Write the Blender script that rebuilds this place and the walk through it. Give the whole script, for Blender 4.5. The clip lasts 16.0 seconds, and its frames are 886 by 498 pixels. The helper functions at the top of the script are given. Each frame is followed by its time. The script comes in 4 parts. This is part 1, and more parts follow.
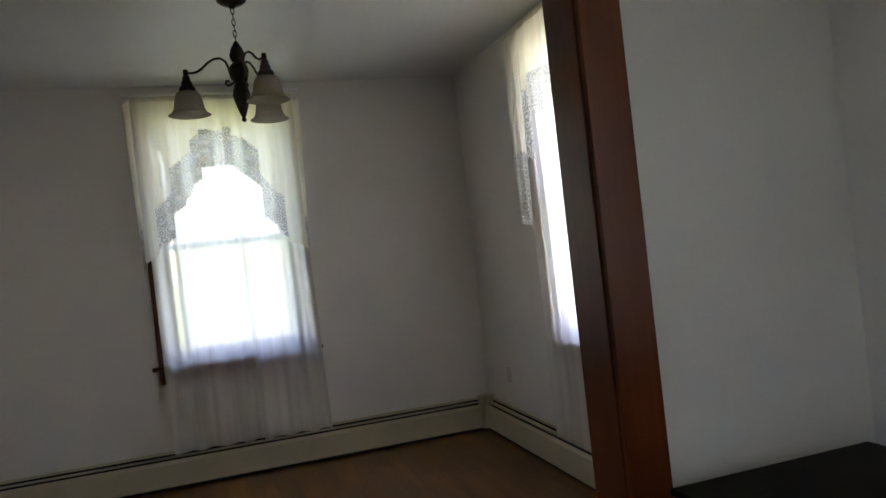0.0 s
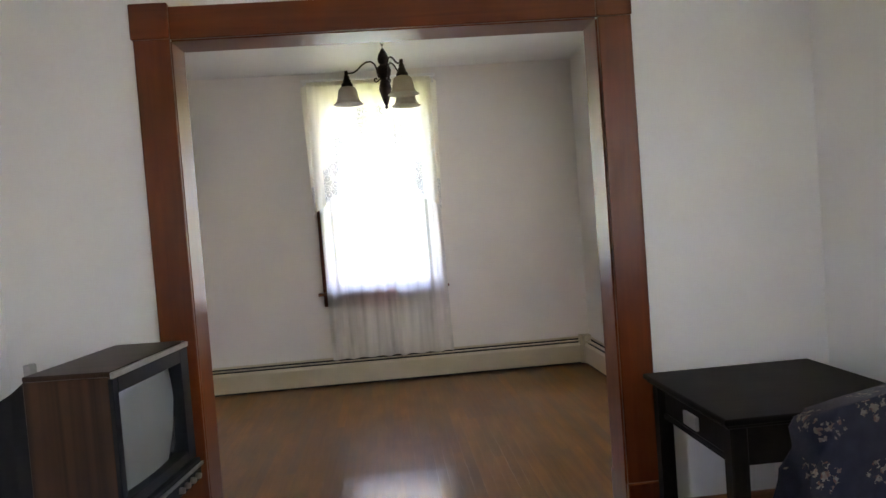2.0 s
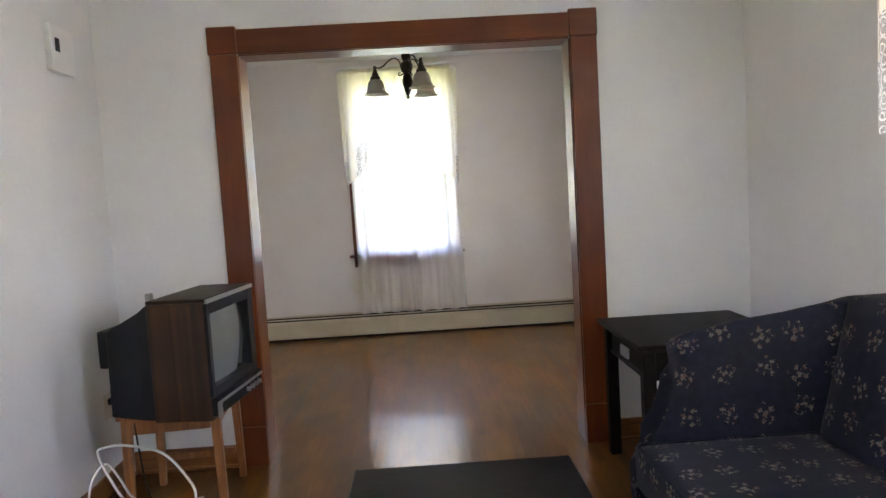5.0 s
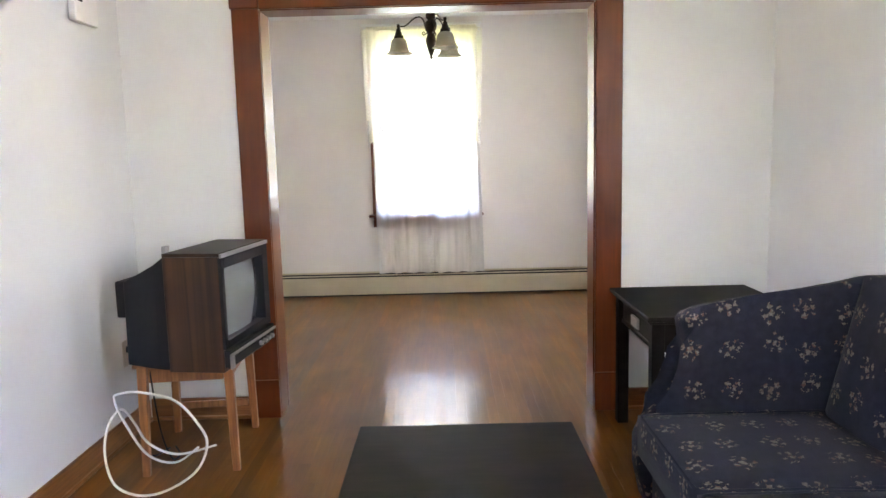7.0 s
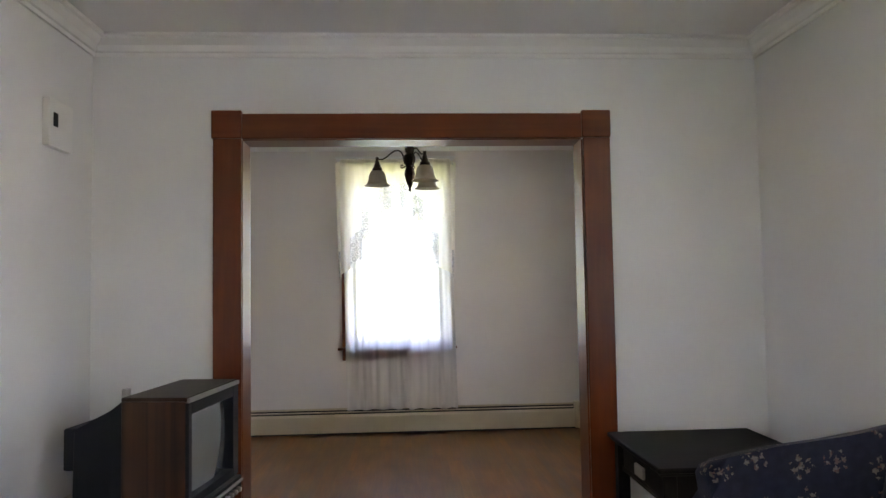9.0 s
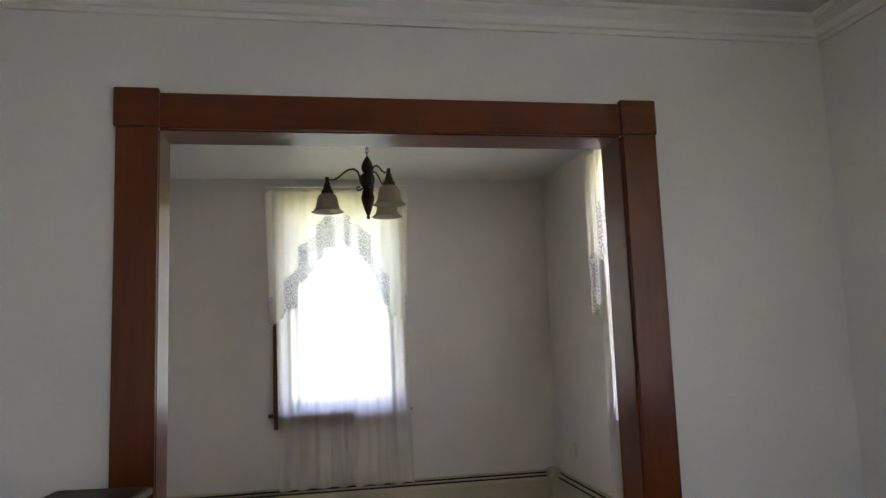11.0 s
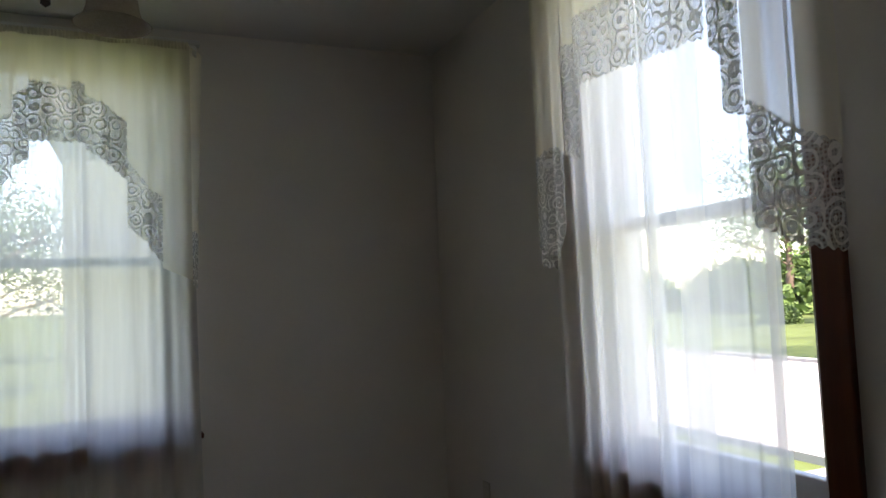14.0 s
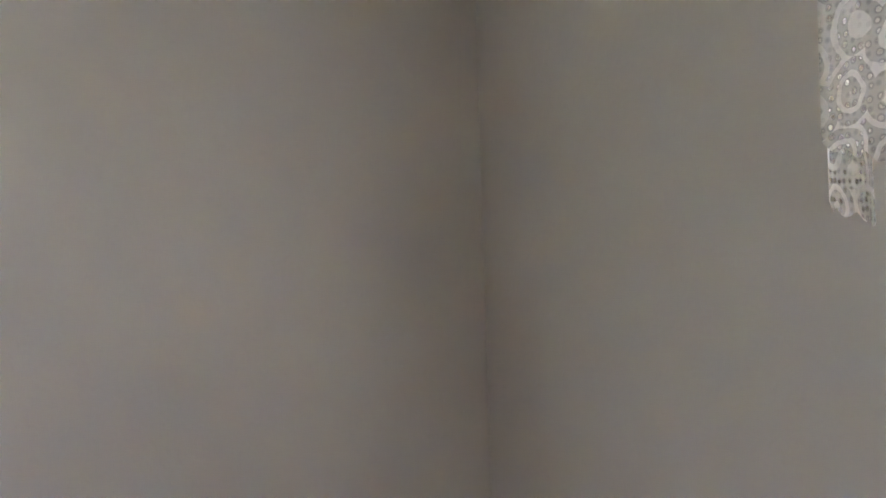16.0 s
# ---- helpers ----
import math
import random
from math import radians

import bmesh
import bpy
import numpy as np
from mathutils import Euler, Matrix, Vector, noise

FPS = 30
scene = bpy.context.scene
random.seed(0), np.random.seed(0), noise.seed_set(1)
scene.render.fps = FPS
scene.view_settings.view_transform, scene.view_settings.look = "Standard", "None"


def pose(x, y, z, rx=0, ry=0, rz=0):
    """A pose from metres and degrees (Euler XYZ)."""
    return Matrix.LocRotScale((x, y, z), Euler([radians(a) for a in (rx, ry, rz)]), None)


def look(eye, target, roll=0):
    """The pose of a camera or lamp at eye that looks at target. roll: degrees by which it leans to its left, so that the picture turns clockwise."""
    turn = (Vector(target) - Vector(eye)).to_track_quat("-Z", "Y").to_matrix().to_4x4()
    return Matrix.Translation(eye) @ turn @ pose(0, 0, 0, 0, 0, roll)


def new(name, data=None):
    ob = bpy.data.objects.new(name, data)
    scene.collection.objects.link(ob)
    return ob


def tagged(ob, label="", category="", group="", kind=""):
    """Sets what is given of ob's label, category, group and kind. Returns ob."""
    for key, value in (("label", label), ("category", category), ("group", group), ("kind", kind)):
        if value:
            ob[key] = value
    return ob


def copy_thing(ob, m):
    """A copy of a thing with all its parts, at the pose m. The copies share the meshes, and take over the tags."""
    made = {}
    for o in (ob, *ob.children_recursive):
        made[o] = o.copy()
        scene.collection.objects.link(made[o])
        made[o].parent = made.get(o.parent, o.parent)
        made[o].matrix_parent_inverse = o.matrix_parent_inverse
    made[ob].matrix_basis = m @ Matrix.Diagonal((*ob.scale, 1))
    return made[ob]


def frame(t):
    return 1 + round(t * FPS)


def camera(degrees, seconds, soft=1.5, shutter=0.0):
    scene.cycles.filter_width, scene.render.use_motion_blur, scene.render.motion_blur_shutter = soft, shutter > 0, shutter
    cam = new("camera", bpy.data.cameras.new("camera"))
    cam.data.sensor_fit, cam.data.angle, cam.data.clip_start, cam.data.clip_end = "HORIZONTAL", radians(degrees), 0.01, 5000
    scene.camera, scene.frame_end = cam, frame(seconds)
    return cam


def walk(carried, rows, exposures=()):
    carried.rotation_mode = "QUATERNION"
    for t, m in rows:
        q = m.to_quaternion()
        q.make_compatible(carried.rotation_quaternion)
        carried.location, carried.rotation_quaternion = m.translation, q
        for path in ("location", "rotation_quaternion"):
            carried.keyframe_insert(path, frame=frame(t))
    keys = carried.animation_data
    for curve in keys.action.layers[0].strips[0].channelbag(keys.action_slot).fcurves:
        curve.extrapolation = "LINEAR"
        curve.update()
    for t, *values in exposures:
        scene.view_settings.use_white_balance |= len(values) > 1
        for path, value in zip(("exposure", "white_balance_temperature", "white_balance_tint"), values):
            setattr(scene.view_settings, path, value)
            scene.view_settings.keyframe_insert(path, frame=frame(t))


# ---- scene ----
cam = camera(64.4, 16.0)
PATH = [
    (0, (-0.147, -1.799, 1.413), (0.446, 0.111, 1.417), -6.3),
    (0.5, (-0.127, -2.042, 1.377), (0.25, -0.081, 1.262), -5.8),
    (1, (-0.153, -2.375, 1.368), (0.062, -0.392, 1.226), -6.2),
    (1.5, (-0.164, -2.585, 1.383), (-0.005, -0.596, 1.244), -5.3),
    (2, (-0.052, -2.889, 1.372), (0.104, -0.897, 1.298), -4.3),
    (2.5, (-0.008, -3.188, 1.347), (0.334, -1.22, 1.258), -2.6),
    (3, (-0.011, -3.328, 1.33), (0.632, -1.436, 1.252), -5.5),
    (3.5, (0.018, -3.447, 1.381), (0.592, -1.533, 1.292), -6.5),
    (4, (0.075, -3.61, 1.394), (0.367, -1.634, 1.297), -4.7),
    (4.5, (0.064, -3.694, 1.398), (0.179, -1.702, 1.261), -4.2),
    (5, (0.053, -3.733, 1.397), (0.109, -1.74, 1.241), -3.4),
    (7.5, (0.099, -3.739, 1.407), (0.086, -1.757, 1.137), -1.4),
    (8, (0.086, -3.738, 1.427), (0.105, -1.739, 1.353), -1.2),
    (8.5, (0.046, -3.697, 1.435), (0.08, -1.697, 1.453), -0.7),
    (9, (-0.044, -3.544, 1.431), (0.069, -1.55, 1.532), -0.9),
    (11.5, (-0.333, -2.17, 1.421), (0.074, -0.226, 1.66), -2.4),
    (12, (-0.239, -1.759, 1.399), (0.204, 0.183, 1.581), -2.6),
    (12.5, (-0.195, -1.344, 1.396), (0.275, 0.594, 1.542), -2.4),
    (13, (-0.141, -0.928, 1.427), (0.593, 0.927, 1.575), -2.3),
    (13.5, (0.034, -0.538, 1.416), (0.863, 1.276, 1.568), -2.4),
    (14, (0.212, -0.151, 1.419), (0.999, 1.683, 1.554), -2.3),
    (14.5, (0.356, 0.275, 1.454), (1.236, 2.068, 1.56), -2.5),
    (15, (0.590, 0.660, 1.481), (1.484, 2.448, 1.550), -2.4),
    (15.5, (0.714, 1.076, 1.493), (1.459, 2.931, 1.516), -2.4),
    (16, (0.946, 1.537, 1.484), (1.599, 3.427, 1.494), -1.8),
]
EXPOSURE = [(0, 3.38, 7450, 24.5), (0.5, 3.87, 7450, 26.5), (1, 4.34, 7600, 29.5), (1.5, 4.74, 7600, 29.5), (2, 4.73, 7600, 29.5), (3, 4.53, 7600, 29.5), (4, 4.63, 7600, 29.5), (5, 4.93, 7600, 29.5), (7.5, 5.80, 7600, 29.5), (8, 5.12, 7600, 29.5), (8.5, 4.64, 7600, 29.5),
            (9.2, 4.36, 7600, 29.5), (11.5, 3.65, 7550, 27.5), (12, 3.26, 7450, 25.5), (12.5, 2.80, 7500, 24.5), (13.5, 2.49, 7500, 22.5), (14, 2.33, 7400, 21.5), (14.5, 2.26, 7300, 20.5), (15, 2.13, 7300, 20.5), (15.5, 2.75, 7300, 27.5), (16, 4.34, 7450, 28.5)]
walk(cam, [(t, look(eye, target, roll)) for t, eye, target, roll in PATH], EXPOSURE)


# ---- world, sun, exposure ----
world = bpy.data.worlds.new("daylight")
scene.world = world
world.use_nodes = True
wn = world.node_tree.nodes
sky = wn.new("ShaderNodeTexSky")
sky.sky_type = "NISHITA"
sky.sun_disc = False
sky.sun_elevation = radians(52)
sky.sun_rotation = radians(182)
wn["Background"].inputs["Strength"].default_value = 0.15
world.node_tree.links.new(sky.outputs["Color"], wn["Background"].inputs["Color"])
sun_data = bpy.data.lights.new("sun", "SUN")
sun_data.energy = 4.0
sun_data.angle = radians(0.5)
sun_data.color = (1.0, 0.95, 0.87)
sun = new("sun", sun_data)
sun.matrix_world = look((-1.2, -34, 44), (0, 0, 0))


# ---- materials ----
def mat(name, color, rough=0.6, metal=0.0, var=0.12, scale=6.0, grain=0.0, grain_scale=(1, 1, 1), bump=0.0, bump_scale=80.0, coat=0.0, dirt=None, per_object=0.0, spec=0.5, island=False, fine=6, rough_var=0.0, coat_rough=0.10, wear=0.0):
    """A surface with a stain-scale and a grain-scale variation, and fine relief."""
    m = bpy.data.materials.new(name)
    m.use_nodes = True
    n, l = m.node_tree.nodes, m.node_tree.links
    b = n["Principled BSDF"]
    b.inputs["Roughness"].default_value = rough
    b.inputs["Metallic"].default_value = metal
    b.inputs["Specular IOR Level"].default_value = spec
    if coat:
        b.inputs["Coat Weight"].default_value = coat
        b.inputs["Coat Roughness"].default_value = coat_rough
    tc = n.new("ShaderNodeTexCoord")
    src = tc.outputs["Object"]
    if rough_var:
        src = n.new("ShaderNodeNewGeometry").outputs["Position"]
    rnd = None
    if per_object:
        rnd = n.new("ShaderNodeNewGeometry").outputs["Random Per Island"] if island else n.new("ShaderNodeObjectInfo").outputs["Random"]
        away = n.new("ShaderNodeVectorMath")
        away.operation = "MULTIPLY_ADD"
        away.inputs[1].default_value = (37.0, 53.0, 71.0)
        l.new(rnd, away.inputs[0])
        l.new(src, away.inputs[2])
        src = away.outputs["Vector"]
    big = n.new("ShaderNodeTexNoise")
    big.inputs["Scale"].default_value = scale
    big.inputs["Detail"].default_value = 4
    l.new(src, big.inputs["Vector"])
    ramp = n.new("ShaderNodeValToRGB")
    dark = [c * (1 - var) for c in color]
    light = [min(1, c * (1 + var)) for c in color]
    ramp.color_ramp.elements[0].color = (*(dirt or dark), 1)
    ramp.color_ramp.elements[1].color = (*light, 1)
    ramp.color_ramp.elements[0].position = 0.25
    ramp.color_ramp.elements[1].position = 0.7
    l.new(big.outputs["Fac"], ramp.inputs["Fac"])
    out = ramp.outputs["Color"]
    if grain:
        mp = n.new("ShaderNodeMapping")
        mp.inputs["Scale"].default_value = grain_scale
        l.new(src, mp.inputs["Vector"])
        g = n.new("ShaderNodeTexNoise")
        g.inputs["Scale"].default_value = 3.0
        g.inputs["Detail"].default_value = fine
        g.inputs["Distortion"].default_value = 0.6
        l.new(mp.outputs["Vector"], g.inputs["Vector"])
        mix = n.new("ShaderNodeMix")
        mix.data_type = "RGBA"
        mix.blend_type = "MULTIPLY"
        mix.inputs["Factor"].default_value = grain
        gr = n.new("ShaderNodeValToRGB")
        gr.color_ramp.elements[0].position = 0.35
        gr.color_ramp.elements[1].position = 0.65
        gr.color_ramp.elements[0].color = (0.25, 0.2, 0.17, 1)
        l.new(g.outputs["Fac"], gr.inputs["Fac"])
        l.new(out, mix.inputs["A"])
        l.new(gr.outputs["Color"], mix.inputs["B"])
        out = mix.outputs["Result"]
    if rough_var:
        rr = n.new("ShaderNodeMapRange")
        rr.inputs["To Min"].default_value = rough - rough_var
        rr.inputs["To Max"].default_value = rough + rough_var
        l.new(n.new("ShaderNodeNewGeometry").outputs["Random Per Island"] if island else n.new("ShaderNodeObjectInfo").outputs["Random"], rr.inputs["Value"])
        l.new(rr.outputs["Result"], b.inputs["Roughness"])
    if per_object:
        hsv = n.new("ShaderNodeHueSaturation")
        mr = n.new("ShaderNodeMapRange")
        mr.inputs["To Min"].default_value = 1 - per_object
        mr.inputs["To Max"].default_value = 1 + per_object
        l.new(rnd, mr.inputs["Value"])
        l.new(mr.outputs["Result"], hsv.inputs["Value"])
        l.new(out, hsv.inputs["Color"])
        out = hsv.outputs["Color"]
    if wear:
        # foot-worn and freshly varnished areas, wider than a board
        at = n.new("ShaderNodeMapping")
        at.inputs["Scale"].default_value = (2.6, 1.1, 1.0)
        l.new(n.new("ShaderNodeNewGeometry").outputs["Position"], at.inputs["Vector"])
        patch = n.new("ShaderNodeTexNoise")
        patch.inputs["Scale"].default_value = 1.5
        patch.inputs["Detail"].default_value = 5
        patch.inputs["Distortion"].default_value = 0.5
        l.new(at.outputs["Vector"], patch.inputs["Vector"])
        value = n.new("ShaderNodeMapRange")
        value.inputs["From Min"].default_value = 0.3
        value.inputs["From Max"].default_value = 0.7
        value.inputs["To Min"].default_value = 1 - wear
        value.inputs["To Max"].default_value = 1 + wear
        l.new(patch.outputs["Fac"], value.inputs["Value"])
        worn = n.new("ShaderNodeHueSaturation")
        l.new(value.outputs["Result"], worn.inputs["Value"])
        l.new(out, worn.inputs["Color"])
        out = worn.outputs["Color"]
        sheen = n.new("ShaderNodeMapRange")
        sheen.inputs["From Min"].default_value = 0.35
        sheen.inputs["From Max"].default_value = 0.65
        sheen.inputs["To Min"].default_value = coat_rough * 1.4
        sheen.inputs["To Max"].default_value = coat_rough * 0.5
        l.new(patch.outputs["Fac"], sheen.inputs["Value"])
        l.new(sheen.outputs["Result"], b.inputs["Coat Roughness"])
    l.new(out, b.inputs["Base Color"])
    if bump:
        bn = n.new("ShaderNodeTexNoise")
        bn.inputs["Scale"].default_value = bump_scale
        bn.inputs["Detail"].default_value = 5
        l.new(src, bn.inputs["Vector"])
        bu = n.new("ShaderNodeBump")
        bu.inputs["Strength"].default_value = bump
        bu.inputs["Distance"].default_value = 0.004
        l.new(bn.outputs["Fac"], bu.inputs["Height"])
        l.new(bu.outputs["Normal"], b.inputs["Normal"])
    return m


def cloth(name, color, clear, pattern=False, passing=0.72, streak=0.22, axes=(1, 0, 1)):
    """Thin woven cloth that lets light through; pattern: scrolls of lace with holes."""
    m = bpy.data.materials.new(name)
    m.use_nodes = True
    n, l = m.node_tree.nodes, m.node_tree.links
    n.remove(n["Principled BSDF"])
    dif, tra, clr = n.new("ShaderNodeBsdfDiffuse"), n.new("ShaderNodeBsdfTranslucent"), n.new("ShaderNodeBsdfTransparent")
    dif.inputs["Color"].default_value = (*color, 1)
    tra.inputs["Color"].default_value = (*color, 1)
    body, allm = n.new("ShaderNodeMixShader"), n.new("ShaderNodeMixShader")
    body.inputs["Fac"].default_value = passing
    l.new(dif.outputs["BSDF"], body.inputs[1])
    l.new(tra.outputs["BSDF"], body.inputs[2])
    l.new(clr.outputs["BSDF"], allm.inputs[1])
    l.new(body.outputs["Shader"], allm.inputs[2])
    allm.inputs["Fac"].default_value = 1 - clear
    tc = n.new("ShaderNodeTexCoord")
    mp = n.new("ShaderNodeMapping")
    mp.inputs["Scale"].default_value = axes
    l.new(tc.outputs["Object"], mp.inputs["Vector"])
    if pattern:
        v = n.new("ShaderNodeTexVoronoi")
        curl, bent = n.new("ShaderNodeTexNoise"), n.new("ShaderNodeVectorMath")
        curl.inputs["Scale"].default_value = 14.0
        l.new(mp.outputs["Vector"], curl.inputs["Vector"])
        bent.operation = "MULTIPLY_ADD"
        bent.inputs[1].default_value = (0.03 * axes[0], 0.03 * axes[1], 0.03)
        l.new(curl.outputs["Color"], bent.inputs[0])
        l.new(mp.outputs["Vector"], bent.inputs[2])
        v.inputs["Scale"].default_value = 16.0
        v.inputs["Randomness"].default_value = 0.55
        l.new(bent.outputs["Vector"], v.inputs["Vector"])
        ring = n.new("ShaderNodeMath")
        ring.operation = "MULTIPLY"
        ring.inputs[1].default_value = 24.0
        l.new(v.outputs["Distance"], ring.inputs[0])
        sn = n.new("ShaderNodeMath")
        sn.operation = "SINE"
        l.new(ring.outputs[0], sn.inputs[0])
        holes = n.new("ShaderNodeTexVoronoi")
        holes.inputs["Scale"].default_value = 95.0
        holes.inputs["Randomness"].default_value = 0.35
        l.new(mp.outputs["Vector"], holes.inputs["Vector"])
        hole = n.new("ShaderNodeMapRange")
        hole.inputs["From Min"].default_value = 0.25
        hole.inputs["From Max"].default_value = 0.5
        hole.inputs["To Min"].default_value = 0.0
        hole.inputs["To Max"].default_value = 0.35
        l.new(holes.outputs["Distance"], hole.inputs["Value"])
        lines = n.new("ShaderNodeMapRange")
        lines.inputs["From Min"].default_value = 0.25
        lines.inputs["From Max"].default_value = 0.7
        lines.inputs["To Min"].default_value = 0.26
        lines.inputs["To Max"].default_value = 0.88
        l.new(sn.outputs[0], lines.inputs["Value"])
        add = n.new("ShaderNodeMath")
        add.operation = "ADD"
        add.use_clamp = True
        l.new(lines.outputs["Result"], add.inputs[0])
        l.new(hole.outputs["Result"], add.inputs[1])
        l.new(add.outputs[0], allm.inputs["Fac"])
    else:
        w = n.new("ShaderNodeTexNoise")
        w.inputs["Scale"].default_value = 9.0
        mp.inputs["Scale"].default_value = (1.6, 0, 0.12)
        l.new(mp.outputs["Vector"], w.inputs["Vector"])
        mr = n.new("ShaderNodeMapRange")
        mr.inputs["From Min"].default_value = 0.38
        mr.inputs["From Max"].default_value = 0.62
        mr.inputs["To Min"].default_value = 1 - clear - streak
        mr.inputs["To Max"].default_value = 1 - clear + streak * 0.9
        l.new(w.outputs["Fac"], mr.inputs["Value"])
        l.new(mr.outputs["Result"], allm.inputs["Fac"])
    l.new(allm.outputs["Shader"], n["Material Output"].inputs["Surface"])
    return m


def glass(name, tint=(1, 1, 1), gloss=0.03):
    m = bpy.data.materials.new(name)
    m.use_nodes = True
    n, l = m.node_tree.nodes, m.node_tree.links
    n.remove(n["Principled BSDF"])
    clr, gl, mx, fr = n.new("ShaderNodeBsdfTransparent"), n.new("ShaderNodeBsdfGlossy"), n.new("ShaderNodeMixShader"), n.new("ShaderNodeLayerWeight")
    clr.inputs["Color"].default_value = (*tint, 1)
    gl.inputs["Roughness"].default_value = 0.02
    fr.inputs["Blend"].default_value = 0.5
    steep, rise = n.new("ShaderNodeMath"), n.new("ShaderNodeMath")
    steep.operation, rise.operation = "POWER", "MULTIPLY_ADD"
    steep.inputs[1].default_value = 5.0
    rise.inputs[1].default_value = 0.9
    rise.inputs[2].default_value = gloss
    l.new(fr.outputs["Facing"], steep.inputs[0])
    l.new(steep.outputs[0], rise.inputs[0])
    l.new(rise.outputs[0], mx.inputs["Fac"])
    l.new(clr.outputs["BSDF"], mx.inputs[1])
    l.new(gl.outputs["BSDF"], mx.inputs[2])
    l.new(mx.outputs["Shader"], n["Material Output"].inputs["Surface"])
    return m


def floral(name):
    """Navy upholstery with scattered cream and rose sprays."""
    m = mat(name, (0.0125, 0.0130, 0.0210), rough=0.9, var=0.25, scale=30, bump=0.3, bump_scale=450, spec=0.15)
    n, l = m.node_tree.nodes, m.node_tree.links
    b = n["Principled BSDF"]
    b.inputs["Sheen Weight"].default_value = 0.03
    base_colour = b.inputs["Base Color"].links[0].from_socket
    uv = n.new("ShaderNodeUVMap")
    uv.uv_map = "cloth"

    def voronoi(scale, randomness, vector):
        v = n.new("ShaderNodeTexVoronoi")
        v.voronoi_dimensions = "2D"
        v.inputs["Scale"].default_value = scale
        v.inputs["Randomness"].default_value = randomness
        l.new(vector, v.inputs["Vector"])
        return v

    def math(op, a, value):
        k = n.new("ShaderNodeMath")
        k.operation = op
        l.new(a, k.inputs[0])
        if isinstance(value, float):
            k.inputs[1].default_value = value
        else:
            l.new(value, k.inputs[1])
        return k.outputs[0]

    def vmath(op, a, value):
        k = n.new("ShaderNodeVectorMath")
        k.operation = op
        l.new(a, k.inputs[0])
        if isinstance(value, tuple):
            k.inputs[1].default_value = value
        else:
            l.new(value, k.inputs[1])
        return k.outputs["Value" if op in ("LENGTH", "DISTANCE") else "Vector"]

    warp = n.new("ShaderNodeTexNoise")
    warp.inputs["Scale"].default_value = 110.0
    l.new(uv.outputs["UV"], warp.inputs["Vector"])
    ruffle = vmath("MULTIPLY", vmath("SUBTRACT", warp.outputs["Color"], (0.5, 0.5, 0.5)), (0.034, 0.034, 0.0))
    spray = voronoi(7.4, 0.30, uv.outputs["UV"])
    sep = n.new("ShaderNodeSeparateColor")
    l.new(spray.outputs["Color"], sep.inputs["Color"])
    # the voronoi gives each spray's centre; turn the cloth about it by a random angle
    local = vmath("ADD", vmath("SUBTRACT", uv.outputs["UV"], spray.outputs["Position"]), ruffle)
    turn = n.new("ShaderNodeVectorRotate")
    turn.rotation_type = "Z_AXIS"
    l.new(local, turn.inputs["Vector"])
    l.new(math("MULTIPLY", sep.outputs[0], 6.28), turn.inputs["Angle"])
    mask = None
    blooms = ((0.0, 0.0, 0.012), (0.024, 0.010, 0.010), (-0.020, 0.018, 0.009), (0.006, -0.026, 0.010), (-0.026, -0.014, 0.008), (0.036, -0.014, 0.006), (0.012, 0.032, 0.007), (-0.040, 0.004, 0.005))
    for x, y, r in blooms:
        d = vmath("DISTANCE", turn.outputs["Vector"], (x, y, 0.0))
        hit = math("LESS_THAN", d, r * 0.92)
        mask = hit if mask is None else math("MAXIMUM", mask, hit)
    petal = voronoi(120.0, 1.0, uv.outputs["UV"])
    psep = n.new("ShaderNodeSeparateColor")
    l.new(petal.outputs["Color"], psep.inputs["Color"])
    mask = math("MULTIPLY", mask, math("GREATER_THAN", psep.outputs[0], 0.14))
    tint = n.new("ShaderNodeValToRGB")
    tint.color_ramp.elements[0].color = (0.10, 0.088, 0.062, 1)
    tint.color_ramp.elements[1].color = (0.085, 0.040, 0.028, 1)
    e = tint.color_ramp.elements.new(0.45)
    e.color = (0.135, 0.126, 0.105, 1)
    l.new(psep.outputs[1], tint.inputs["Fac"])
    mix = n.new("ShaderNodeMix")
    mix.data_type = "RGBA"
    l.new(mask, mix.inputs["Factor"])
    l.new(base_colour, mix.inputs["A"])
    l.new(tint.outputs["Color"], mix.inputs["B"])
    l.new(mix.outputs["Result"], b.inputs["Base Color"])
    return m


M_WALL = mat("wall_paint", (0.75, 0.756, 0.752), rough=0.55, var=0.045, scale=1.6, bump=0.25, bump_scale=45)
M_WALL_D = mat("dining_wall_paint", (0.77, 0.732, 0.690), rough=0.55, var=0.05, scale=1.4, bump=0.25, bump_scale=45)
M_CEIL = mat("ceiling_paint", (0.74, 0.735, 0.72), rough=0.42, var=0.03, scale=1.5, bump=0.2, bump_scale=60)
M_CROWN = mat("crown_paint", (0.78, 0.775, 0.76), rough=0.45, var=0.03, scale=4)
OAK = dict(rough=0.35, var=0.12, scale=1.4, grain=0.24, grain_scale=(14, 0.8, 1), spec=0.10, fine=3, rough_var=0.03, coat=0.50, coat_rough=0.05, per_object=0.19, wear=0.22)
M_OAK = mat("oak_boards", (0.176, 0.068, 0.0140), **OAK)
M_OAKREST = mat("oak_boards_joined", (0.176, 0.068, 0.0140), island=True, **OAK)
M_TRIM = mat("varnished_trim", (0.150, 0.034, 0.008), rough=0.30, var=0.22, scale=4, grain=0.30, grain_scale=(12, 12, 0.7), bump=0.05, bump_scale=60, spec=0.35)
